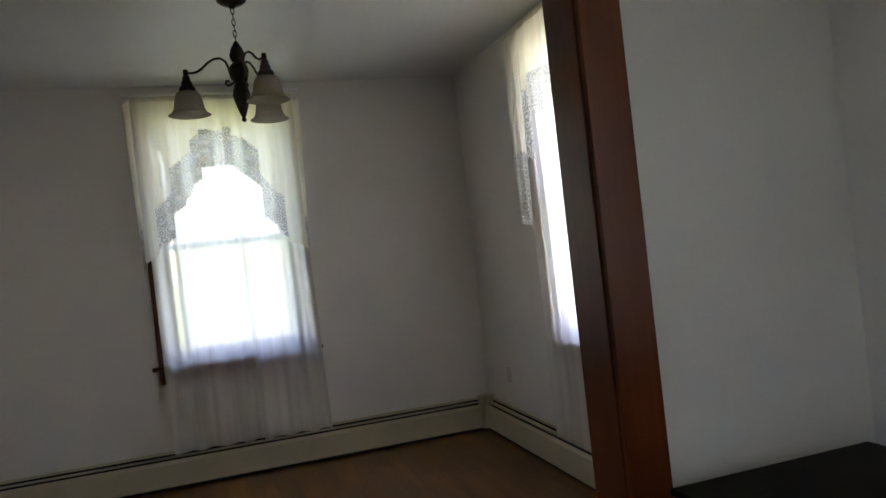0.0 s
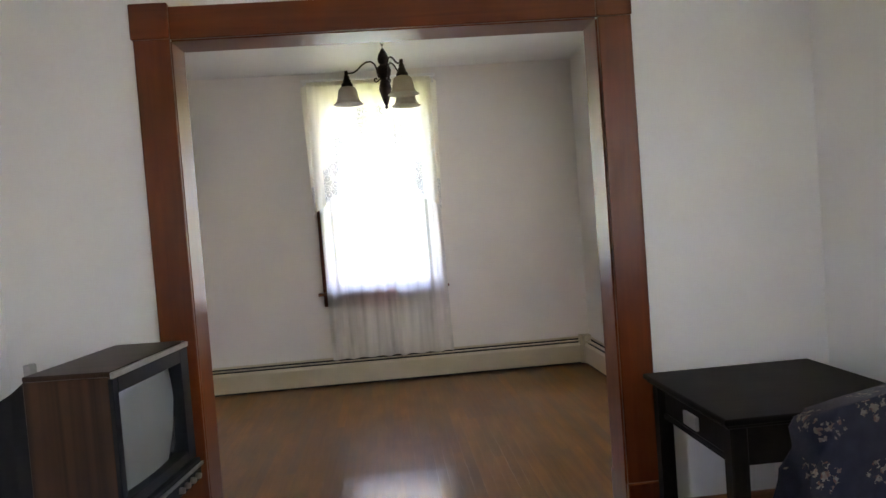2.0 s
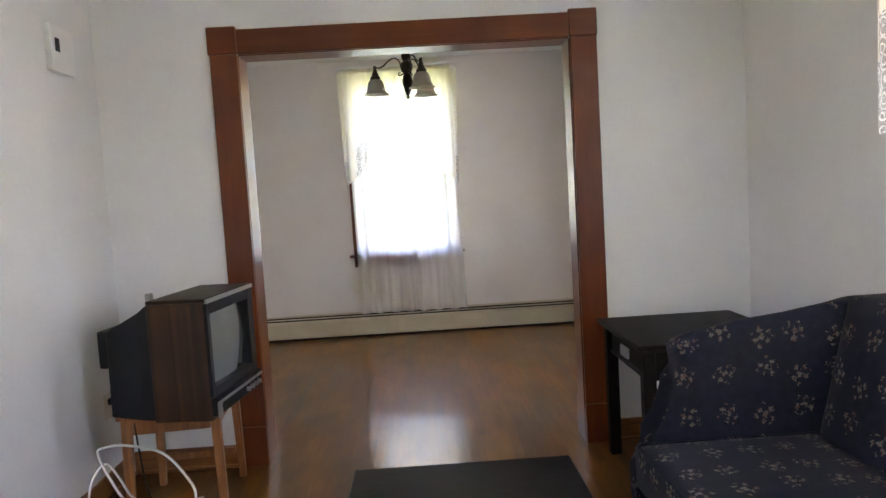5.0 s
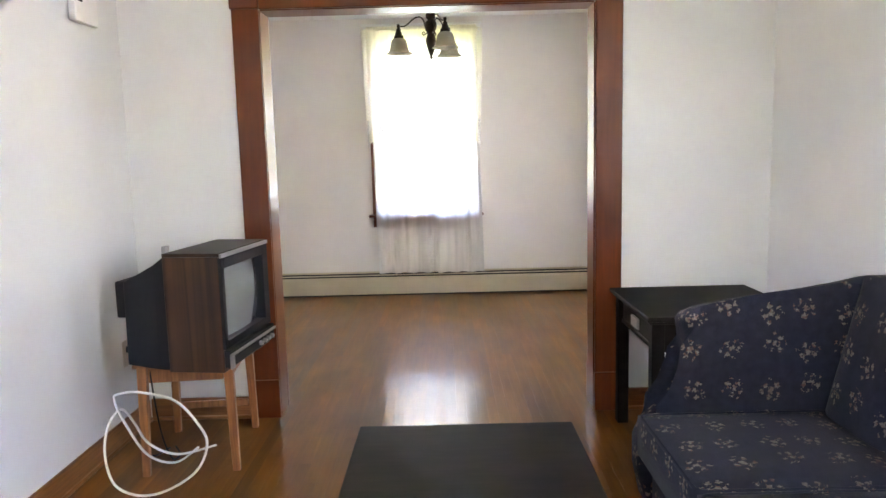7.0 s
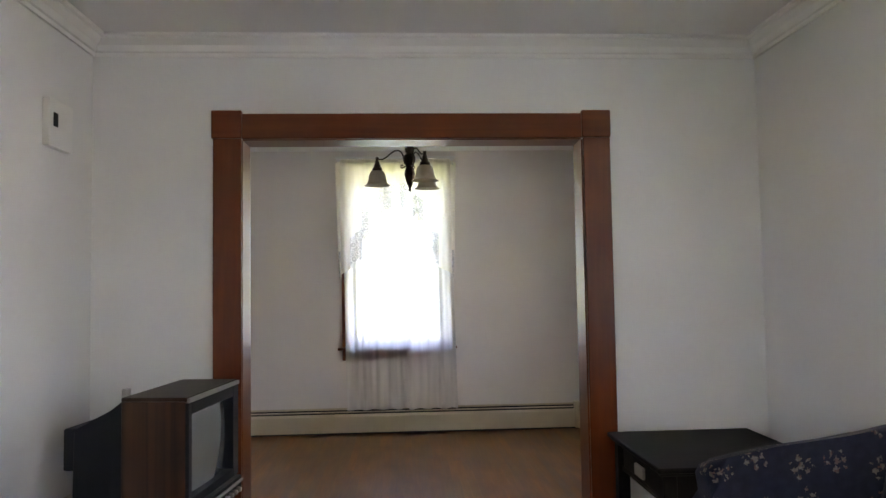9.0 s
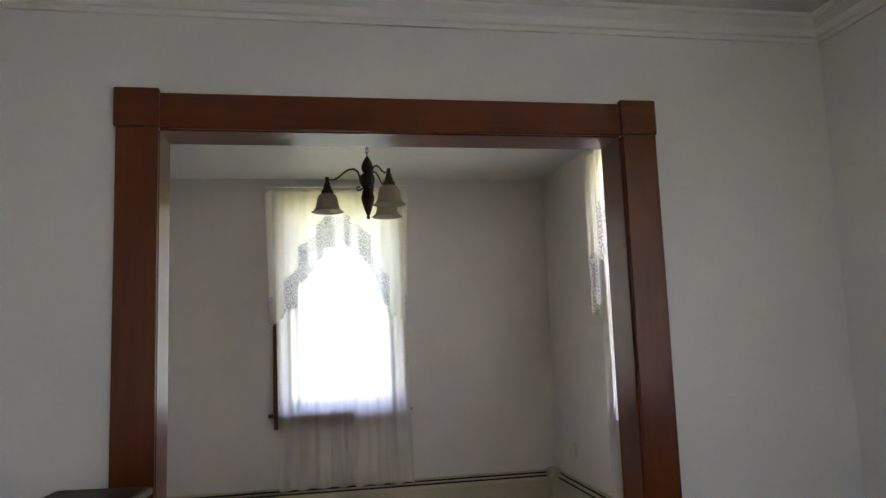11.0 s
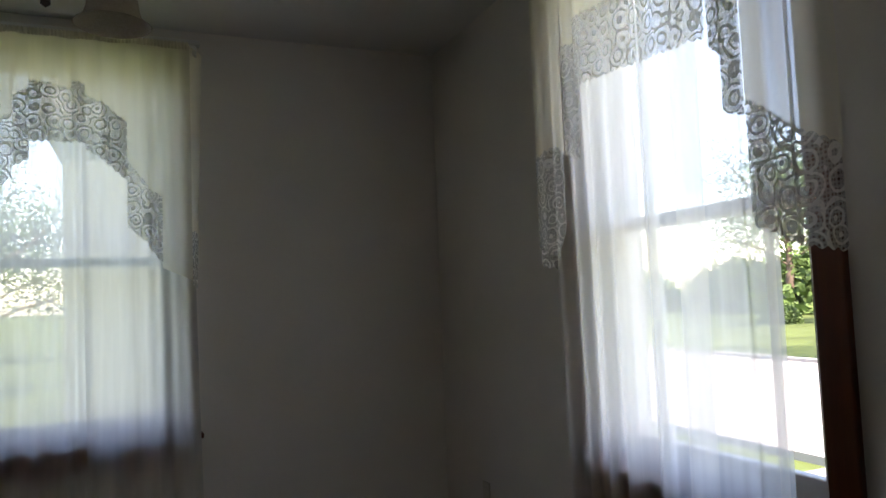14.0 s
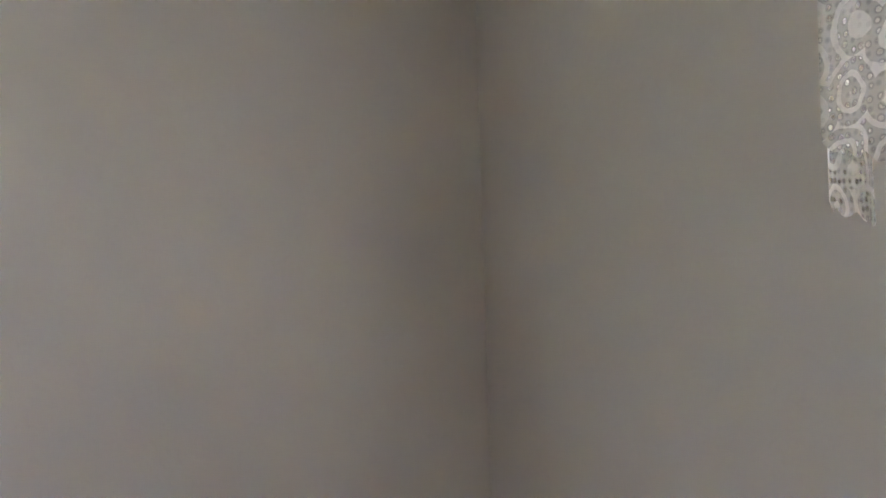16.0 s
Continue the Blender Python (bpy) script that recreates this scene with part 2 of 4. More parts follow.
M_TRIM_H = mat("varnished_trim_flat", (0.150, 0.034, 0.008), rough=0.30, var=0.22, scale=4, grain=0.30, grain_scale=(0.7, 12, 12), bump=0.05, bump_scale=60, spec=0.35)
M_BASE = mat("baseboard_wood", (0.30, 0.12, 0.04), rough=0.3, var=0.2, scale=4, grain=0.5, grain_scale=(1.5, 1.5, 25), coat=0.3)
M_SASH = mat("sash_paint", (0.80, 0.80, 0.79), rough=0.4, var=0.03, scale=8)
M_HEAT = mat("heater_enamel", (0.56, 0.49, 0.35), rough=0.4, var=0.06, scale=5, bump=0.03)
# near black for the shade inside the heaters; also colours the subfloor
M_SLOTSHADE_SUBFLOOR = mat("slot_shade_and_subfloor", (0.02, 0.02, 0.02), rough=0.8)
M_BRONZE = mat("aged_bronze", (0.045, 0.030, 0.022), rough=0.42, metal=0.75, var=0.4, scale=40, bump=0.15, bump_scale=120)
M_PLATE = mat("ivory_plastic", (0.62, 0.58, 0.50), rough=0.4, var=0.03)
M_TAN = mat("tan_plastic", (0.40, 0.33, 0.24), rough=0.4, var=0.05)
M_WHITEP = mat("white_plastic", (0.78, 0.78, 0.76), rough=0.4, var=0.03)
M_BLACKP = mat("black_plastic", (0.008, 0.009, 0.012), rough=0.6, spec=0.25, var=0.2, scale=20, bump=0.05)
M_GREYM = mat("grey_metal", (0.32, 0.32, 0.32), rough=0.35, metal=0.7, var=0.1, scale=30)
M_VENEER = mat("walnut_veneer", (0.055, 0.022, 0.008), rough=0.42, var=0.35, scale=4, grain=0.95, grain_scale=(8, 8, 0.12), spec=0.3)
M_VENEERTOP = mat("walnut_veneer_top", (0.035, 0.021, 0.014), rough=0.42, var=0.25, scale=4, grain=0.6, grain_scale=(1, 12, 1), spec=0.12)
M_SCREEN = mat("picture_tube", (0.17, 0.19, 0.185), rough=0.12, var=0.1, scale=3, coat=0.6)
M_PINE = mat("stool_wood", (0.34, 0.135, 0.048), rough=0.38, var=0.2, scale=8, grain=0.5, grain_scale=(20, 20, 1.5), bump=0.05)
M_ESPRESSO = mat("espresso_wood", (0.014, 0.011, 0.009), rough=0.5, var=0.35, scale=7, grain=0.4, grain_scale=(2, 18, 2), spec=0.05)
M_FLORAL = floral("floral_upholstery")
M_SHEER = cloth("sheer_voile", (0.965, 0.950, 0.915), 0.27, passing=0.86, streak=0.08)
M_SHEER_THIN = cloth("sheer_voile_single", (0.94, 0.955, 0.965), 0.36, passing=0.88, streak=0.08)
M_VALANCE = cloth("valance_voile", (0.92, 0.88, 0.76), 0.14, streak=0.06)
M_LACE = cloth("lace_band", (0.83, 0.82, 0.79), 0.3, pattern=True, passing=0.36)
M_LACE_SIDE = cloth("lace_return", (0.83, 0.82, 0.79), 0.3, pattern=True, passing=0.36, axes=(0, 1, 1))
M_PANE = glass("window_glass")
M_SHADE = bpy.data.materials.new("alabaster_glass")
M_SHADE.use_nodes = True
sn, sl = M_SHADE.node_tree.nodes, M_SHADE.node_tree.links
sb = sn["Principled BSDF"]
sb.inputs["Roughness"].default_value = 0.25
sw, sr, stl, smx = sn.new("ShaderNodeTexNoise"), sn.new("ShaderNodeValToRGB"), sn.new("ShaderNodeBsdfTranslucent"), sn.new("ShaderNodeMixShader")
sw.inputs["Scale"].default_value = 14
sw.inputs["Distortion"].default_value = 2.0
sr.color_ramp.elements[0].color = (0.44, 0.38, 0.28, 1)
sr.color_ramp.elements[1].color = (0.66, 0.60, 0.50, 1)
smx.inputs["Fac"].default_value = 0.55
sl.new(sw.outputs["Fac"], sr.inputs["Fac"])
sl.new(sr.outputs["Color"], sb.inputs["Base Color"])
sl.new(sr.outputs["Color"], stl.inputs["Color"])
sl.new(sb.outputs["BSDF"], smx.inputs[1])
sl.new(stl.outputs["BSDF"], smx.inputs[2])
sclr, sthin = sn.new("ShaderNodeBsdfTransparent"), sn.new("ShaderNodeMixShader")
sthin.inputs["Fac"].default_value = 0.80
sl.new(sclr.outputs["BSDF"], sthin.inputs[1])
sl.new(smx.outputs["Shader"], sthin.inputs[2])
sl.new(sthin.outputs["Shader"], sn["Material Output"].inputs["Surface"])
M_CABLEW = mat("white_cable", (0.74, 0.74, 0.72), rough=0.45, var=0.03)
M_GRASS = mat("lawn_grass", (0.085, 0.115, 0.035), rough=0.9, var=0.35, scale=0.6, bump=0.5, bump_scale=30, spec=0.2)
M_ROAD = mat("pale_asphalt", (0.33, 0.32, 0.31), rough=0.9, var=0.1, scale=0.8, bump=0.3, bump_scale=60)
M_BARK = mat("tree_bark", (0.12, 0.085, 0.06), rough=0.9, var=0.3, scale=6, bump=0.6, bump_scale=25)
M_LEAF = mat("tree_leaves", (0.085, 0.14, 0.035), rough=0.6, var=0.4, scale=0.9, spec=0.3)
M_CLAP = mat("sage_clapboard", (0.080, 0.100, 0.085), rough=0.7, var=0.05, scale=1.2)
M_ROOF = mat("grey_shingles", (0.10, 0.10, 0.105), rough=0.9, var=0.25, scale=3, bump=0.4, bump_scale=20)
M_SIDING = mat("house_siding", (0.70, 0.69, 0.66), rough=0.7, var=0.06, scale=2)


# ---- helpers for building ----
def box(bm, x0, x1, y0, y1, z0, z1):
    v = [bm.verts.new(p) for p in ((x0, y0, z0), (x1, y0, z0), (x1, y1, z0), (x0, y1, z0), (x0, y0, z1), (x1, y0, z1), (x1, y1, z1), (x0, y1, z1))]
    for f in ((0, 3, 2, 1), (4, 5, 6, 7), (0, 1, 5, 4), (1, 2, 6, 5), (2, 3, 7, 6), (3, 0, 4, 7)):
        bm.faces.new([v[i] for i in f])
    return v


def soften(bm, width, segments=2):
    bmesh.ops.bevel(bm, geom=list(bm.edges), offset=width, segments=segments, profile=0.5, affect="EDGES", clamp_overlap=True)


def part(name, bm, material, parent=None, label="", smooth=False):
    me = bpy.data.meshes.new(name)
    bmesh.ops.recalc_face_normals(bm, faces=bm.faces)
    if smooth:
        for f in bm.faces:
            f.smooth = len(f.verts) < 8
    bm.to_mesh(me)
    bm.free()
    me.materials.append(material)
    ob = new(name, me)
    if parent:
        ob.parent = parent
    if label:
        tagged(ob, label)
    return ob


def blocks(name, boxes, material, parent=None, label="", bevel=0.0, seg=2):
    bm = bmesh.new()
    for b in boxes:
        box(bm, *b)
    if bevel:
        soften(bm, bevel, seg)
    return part(name, bm, material, parent, label)


def base(name, m, label, category, group="", kind=""):
    ob = new(name)
    ob.matrix_basis = m
    return tagged(ob, label, category, group, kind)


def lathe(bm, profile, centre=(0, 0, 0), steps=24, closed=False):
    rings = []
    for r, z in profile:
        rings.append([bm.verts.new((centre[0] + r * math.cos(a), centre[1] + r * math.sin(a), centre[2] + z)) for a in [2 * math.pi * i / steps for i in range(steps)]])
    for a, b in zip(rings, rings[1:]):
        for i in range(steps):
            bm.faces.new((a[i], a[(i + 1) % steps], b[(i + 1) % steps], b[i]))
    if closed:
        for ring in (rings[0], rings[-1]):
            bm.faces.new(ring)


def tube(bm, pts, radius, steps=8):
    """A round bar along a line of points."""
    pts = [Vector(p) for p in pts]
    rings = []
    side = None
    for i, p in enumerate(pts):
        way = (pts[min(i + 1, len(pts) - 1)] - pts[max(i - 1, 0)]).normalized()
        if side is None:
            side = way.orthogonal().normalized()
        side = (side - way * side.dot(way)).normalized()
        up = way.cross(side)
        rings.append([bm.verts.new(p + radius * (math.cos(2 * math.pi * k / steps) * side + math.sin(2 * math.pi * k / steps) * up)) for k in range(steps)])
    for a, b in zip(rings, rings[1:]):
        for k in range(steps):
            bm.faces.new((a[k], a[(k + 1) % steps], b[(k + 1) % steps], b[k]))
    bm.faces.new(rings[0])
    bm.faces.new(rings[-1])


def extrude_y(bm, outline, y0, y1):
    """A solid from an outline in x and z."""
    a = [bm.verts.new((x, y0, z)) for x, z in outline]
    b = [bm.verts.new((x, y1, z)) for x, z in outline]
    bm.faces.new(a)
    bm.faces.new(b[::-1])
    for i in range(len(a)):
        j = (i + 1) % len(a)
        bm.faces.new((a[i], b[i], b[j], a[j]))


# ---- plan ----
NORTH, EAST, WEST = 3.415, 1.718, -2.05      # dining room faces
L_EAST, L_WEST, L_SOUTH = 1.811, -1.574, -5.2  # living room faces
D_CEIL, L_CEIL = 2.72, 2.69
OPEN_L, OPEN_R, OPEN_T = -0.843, 0.879, 2.168  # cased opening, inner edges
THICK = 0.155                                 # partition
WIN_W, WIN_B, WIN_T = 0.90, 0.83, 2.58        # hole for a window
WINDOWS = ((-0.11, "n"), (1.515, "e"), (-1.87, "l"))
FILL_EAST, FILL_WEST = -4.60, -4.40                  # two bare windows behind the walk, unseen, added to light the living room


def wall_with_hole(name, a0, a1, top, h0, h1, hb, ht, place, paint=None):
    """A wall between a0 and a1 with one hole; place turns (a0, a1, z0, z1) into a box."""
    boxes = [place(a0, h0, 0, top), place(h1, a1, 0, top), place(h0, h1, ht, top)]
    if hb > 0:
        boxes.append(place(h0, h1, 0, hb))
    return tagged(blocks(name, boxes, paint or M_WALL), "white painted plaster wall with an opening", "wall", kind="structure")


half = WIN_W / 2
wall_with_hole("wall_north", WEST - 0.2, EAST + 0.2, D_CEIL + 0.06, WINDOWS[0][0] - half, WINDOWS[0][0] + half, WIN_B, WIN_T, lambda a, b, z0, z1: (a, b, NORTH, NORTH + 0.2, z0, z1), M_WALL_D)
wall_with_hole("wall_east", THICK, NORTH, D_CEIL + 0.06, WINDOWS[1][0] - half, WINDOWS[1][0] + half, WIN_B, WIN_T, lambda a, b, z0, z1: (EAST, EAST + 0.2, a, b, z0, z1), M_WALL_D)
wall_with_hole("wall_living_east_rear", L_SOUTH, -3.2, L_CEIL, FILL_EAST - half, FILL_EAST + half, WIN_B, WIN_T, lambda a, b, z0, z1: (L_EAST, L_EAST + 0.2, a, b, z0, z1))
wall_with_hole("wall_living_east", -3.2, 0.0, L_CEIL, WINDOWS[2][0] - half, WINDOWS[2][0] + half, WIN_B, WIN_T, lambda a, b, z0, z1: (L_EAST, L_EAST + 0.2, a, b, z0, z1))
wall_with_hole("wall_partition", WEST - 0.2, L_EAST + 0.2, D_CEIL + 0.06, OPEN_L - 0.02, OPEN_R + 0.02, 0, OPEN_T + 0.02, lambda a, b, z0, z1: (a, b, 0.0, THICK, z0, z1))
tagged(blocks("wall_west", [(WEST - 0.2, WEST, THICK, NORTH, 0, D_CEIL + 0.06)], M_WALL_D), "white painted plaster wall", "wall", kind="structure")
wall_with_hole("wall_living_west", L_SOUTH, 0.0, L_CEIL, FILL_WEST - half, FILL_WEST + half, WIN_B, WIN_T, lambda a, b, z0, z1: (L_WEST - 0.2, L_WEST, a, b, z0, z1))
tagged(blocks("wall_living_south", [(L_WEST - 0.2, L_EAST + 0.2, L_SOUTH - 0.2, L_SOUTH, 0, L_CEIL)], M_WALL), "white painted plaster wall", "wall", kind="structure")
bm = bmesh.new()
nx, ny = 16, 14
low, high = {}, {}
for i in range(nx + 1):
    for j in range(ny + 1):
        a, b = i / nx, j / ny
        x, y = WEST - 0.2 + a * (L_EAST + 0.4 - WEST), 0.001 + b * (NORTH + 0.199)
        sag = 0.05 * max(0, 1 - (2.1 * a - 1.05) ** 2) * max(0, 1 - (2.1 * b - 1.05) ** 2)
        low[i, j], high[i, j] = bm.verts.new((x, y, D_CEIL + 0.05 - sag)), bm.verts.new((x, y, D_CEIL + 0.25))
for i in range(nx):
    for j in range(ny):
        bm.faces.new((low[i, j], low[i, j + 1], low[i + 1, j + 1], low[i + 1, j]))
        bm.faces.new((high[i, j], high[i + 1, j], high[i + 1, j + 1], high[i, j + 1]))
rim = [(i, 0) for i in range(nx)] + [(nx, j) for j in range(ny)] + [(i, ny) for i in range(nx, 0, -1)] + [(0, j) for j in range(ny, 0, -1)]
for p, q in zip(rim, rim[1:] + rim[:1]):
    bm.faces.new((low[p], low[q], high[q], high[p]))
tagged(part("ceiling_dining", bm, M_CEIL, smooth=False), "off-white painted plaster ceiling, slightly sagging", "ceiling", kind="structure")
tagged(blocks("ceiling_living", [(L_WEST - 0.2, L_EAST + 0.2, L_SOUTH - 0.2, 0.0, L_CEIL, L_CEIL + 0.27)], M_CEIL), "off-white painted plaster ceiling", "ceiling", kind="structure")

# crown moulding round the living room: a stepped profile, height against reach
CROWN = ((0.0, 0.0), (0.012, 0.0), (0.014, 0.018), (0.024, 0.024), (0.034, 0.052), (0.060, 0.074), (0.064, 0.082), (0.082, 0.086), (0.084, 0.10), (0.0, 0.10))


def crown_run(name, start, end, inward):
    """One length of crown with mitred ends; inward points into the room."""
    s, e, w = Vector(start), Vector(end), Vector(inward)
    way = (e - s).normalized()
    bm = bmesh.new()
    rings = []
    for p, sign in ((s, 1), (e, -1)):
        rings.append([bm.verts.new((*(p + w * (r + 0.001) + way * sign * r), L_CEIL - 0.101 + z)) for r, z in CROWN])
    for i in range(len(CROWN) - 1):
        bm.faces.new((rings[0][i], rings[1][i], rings[1][i + 1], rings[0][i + 1]))
    bm.faces.new(rings[0])
    bm.faces.new(rings[1][::-1])
    return tagged(part(name, bm, M_CROWN), "white painted crown moulding with stepped profile", "moulding", kind="structure")


crown_run("trim_crown", (L_WEST, 0), (L_EAST, 0), (0, -1))
crown_run("trim_crown", (L_WEST, L_SOUTH), (L_WEST, 0), (1, 0))
crown_run("trim_crown", (L_EAST, L_SOUTH), (L_EAST, 0), (-1, 0))
crown_run("trim_crown", (L_WEST, L_SOUTH), (L_EAST, L_SOUTH), (0, 1))


def baseboard(boxes, label="varnished brown wooden baseboard along the wall"):
    bm = bmesh.new()
    for b in boxes:
        box(bm, *b)
    soften(bm, 0.004, 1)
    return tagged(part("baseboard", bm, M_BASE), label, "baseboard", kind="structure")


baseboard([(L_WEST + 0.001, L_WEST + 0.018, L_SOUTH, -0.019, 0.001, 0.12), (L_WEST + 0.001, L_WEST + 0.03, L_SOUTH, -0.019, 0.001, 0.02)])
baseboard([(L_EAST - 0.018, L_EAST - 0.001, L_SOUTH, -0.019, 0.001, 0.12), (L_EAST - 0.03, L_EAST - 0.001, L_SOUTH, -0.019, 0.001, 0.02)])
baseboard([(L_WEST + 0.019, OPEN_L - 0.15, -0.018, -0.001, 0.001, 0.12), (L_WEST + 0.019, OPEN_L - 0.15, -0.03, -0.001, 0.001, 0.02)])
baseboard([(OPEN_R + 0.15, L_EAST - 0.019, -0.018, -0.001, 0.001, 0.12), (OPEN_R + 0.15, L_EAST - 0.019, -0.03, -0.001, 0.001, 0.02)])

# cased opening between the rooms
opening = base("trim_cased_opening", pose(0, 0, 0), "red-brown varnished wooden casing round a wide opening", "door casing", kind="structure")
CW = 0.143
for side, face, d in (("living", -0.001, -0.022), ("dining", THICK + 0.001, THICK + 0.040)):
    y0, y1 = min(face, d), max(face, d)
    out = -1 if side == "living" else 1
    for x0, x1 in ((OPEN_L - CW, OPEN_L), (OPEN_R, OPEN_R + CW)):
        blocks("casing", [(x0 + 0.004, x1, y0, y1, 0.215, OPEN_T + 0.006)], M_TRIM, opening, bevel=0.003, seg=1)
        yb0, yb1 = (y0 - 0.008, y1) if out < 0 else (y0, y1 + 0.008)
        blocks("corner_block", [(x0 - 0.003, x1 + 0.003, yb0, yb1, OPEN_T + 0.006, OPEN_T + CW + 0.003)], M_TRIM_H, opening, bevel=0.004, seg=1)
        blocks("plinth", [(x0, x1 + 0.002, yb0 - (0.002 if out < 0 else 0), yb1, 0.001, 0.215)], M_TRIM, opening, bevel=0.004, seg=1)
    blocks("head_casing", [(OPEN_L + 0.003, OPEN_R - 0.003, y0, y1, OPEN_T + 0.004, OPEN_T + CW - 0.012)], M_TRIM_H, opening, bevel=0.003, seg=1)
for x0, x1 in ((OPEN_L - 0.018, OPEN_L + 0.002), (OPEN_R - 0.002, OPEN_R + 0.018)):
    blocks("jamb", [(x0, x1, 0.001, THICK - 0.001, 0.001, OPEN_T)], M_TRIM, opening)
blocks("head_jamb", [(OPEN_L + 0.002, OPEN_R - 0.002, 0.001, THICK - 0.001, OPEN_T, OPEN_T + 0.018)], M_TRIM_H, opening)


# ---- windows: built once facing +y at the origin, then copied ----
def build_window(m):
    w = base("window_1", m, "white double-hung window in a dark brown wooden casing", "window", "double-hung windows", "structure")
    h = WIN_W / 2
    for s in (-1, 1):
        x0, x1 = sorted((s * (h + 0.004), s * (h + 0.090)))
        blocks("casing", [(x0, x1, -0.022, -0.001, WIN_B + 0.002, WIN_T - 0.004)], M_TRIM, w, bevel=0.003, seg=1)
        x0, x1 = sorted((s * (h - 0.016), s * (h - 0.001)))
        blocks("window_jamb", [(x0, x1, 0.0, 0.198, WIN_B + 0.026, WIN_T - 0.002)], M_SASH, w)
    blocks("head_casing", [(-h - 0.09, h + 0.09, -0.024, -0.001, WIN_T - 0.003, WIN_T + 0.10)], M_TRIM_H, w, bevel=0.004, seg=1)
    blocks("window_sill", [(-h - 0.13, h + 0.13, -0.058, -0.001, WIN_B - 0.025, WIN_B), (-h + 0.001, h - 0.001, -0.001, 0.196, WIN_B + 0.001, WIN_B + 0.024)], M_TRIM_H, w, bevel=0.005, seg=2)
    blocks("apron", [(-h - 0.088, h + 0.088, -0.020, -0.001, WIN_B - 0.125, WIN_B - 0.026)], M_TRIM_H, w, bevel=0.004, seg=1)
    blocks("head_cap", [(-h - 0.125, h + 0.125, -0.045, -0.025, WIN_T + 0.075, WIN_T + 0.10), (-h - 0.14, h + 0.14, -0.062, -0.001, WIN_T + 0.101, WIN_T + 0.122)], M_SASH, w, "white painted cap moulding", bevel=0.004, seg=1)
    mid = 1.645
    for name, y, z0, z1 in (("lower_sash", 0.06, WIN_B + 0.026, mid + 0.02), ("upper_sash", 0.105, mid - 0.02, WIN_T - 0.003)):
        x0, x1 = -h + 0.017, h - 0.017
        st, bot, top = 0.034, (0.065 if name == "lower_sash" else 0.038), (0.038 if name == "lower_sash" else 0.05)
        sash = blocks(name, [(x0, x0 + st, y, y + 0.038, z0, z1), (x1 - st, x1, y, y + 0.038, z0, z1),
                             (x0 + st, x1 - st, y + 0.001, y + 0.037, z0, z0 + bot), (x0 + st, x1 - st, y + 0.001, y + 0.037, z1 - top, z1)], M_SASH, w, bevel=0.003, seg=1)
        p = blocks("pane", [(x0 + st - 0.006, x1 - st + 0.006, y + 0.017, y + 0.021, z0 + bot - 0.006, z1 - top + 0.006)], M_PANE, sash)
        p.visible_shadow = False
    return w


W_POSE = [pose(WINDOWS[0][0], NORTH, 0), pose(EAST, WINDOWS[1][0], 0, 0, 0, -90), pose(L_EAST, WINDOWS[2][0], 0, 0, 0, -90)]
first = build_window(W_POSE[0])
# the last two copies are the added windows, out of view, for extra daylight
for i, m in enumerate(W_POSE[1:] + [pose(L_EAST, FILL_EAST, 0, 0, 0, -90), pose(L_WEST, FILL_WEST, 0, 0, 0, 90)]):
    copy_thing(first, m).name = "window_%d" % (i + 2)


# ---- curtains ----
def sheet(bm, columns, rows, shape):
    """A cloth grid; shape(u, v) gives the point."""
    grid = [[bm.verts.new(shape(i / columns, j / rows)) for j in range(rows + 1)] for i in range(columns + 1)]
    for i in range(columns):
        for j in range(rows):
            bm.faces.new((grid[i][j], grid[i + 1][j], grid[i + 1][j + 1], grid[i][j + 1]))


def fold(u, seed):
    return (math.sin(u * 44 + 1.6 * math.sin(u * 9 + seed)) + 0.55 * math.sin(u * 83 + seed * 1.7 + 1.5 * math.sin(u * 17)) + 0.45 * math.sin(u * 19 + seed)) / 1.9


ROD_Z, ROD_D = 2.62, -0.105


def build_rod(m):
    r = base("curtain_rod", m, "white flat curtain rod with shirred header on the casing", "curtain rod", "curtain rods")
    bm = bmesh.new()
    box(bm, -0.54, 0.54, ROD_D - 0.006, ROD_D + 0.006, ROD_Z - 0.012, ROD_Z + 0.012)
    soften(bm, 0.003, 2)
    part("rod", bm, M_WHITEP, r)
    for s in (-1, 1):
        x0, x1 = sorted((s * 0.528, s * 0.540))
        blocks("return", [(x0, x1, ROD_D + 0.006, -0.026, ROD_Z - 0.012, ROD_Z + 0.012)], M_WHITEP, r, bevel=0.002, seg=1)
    return r


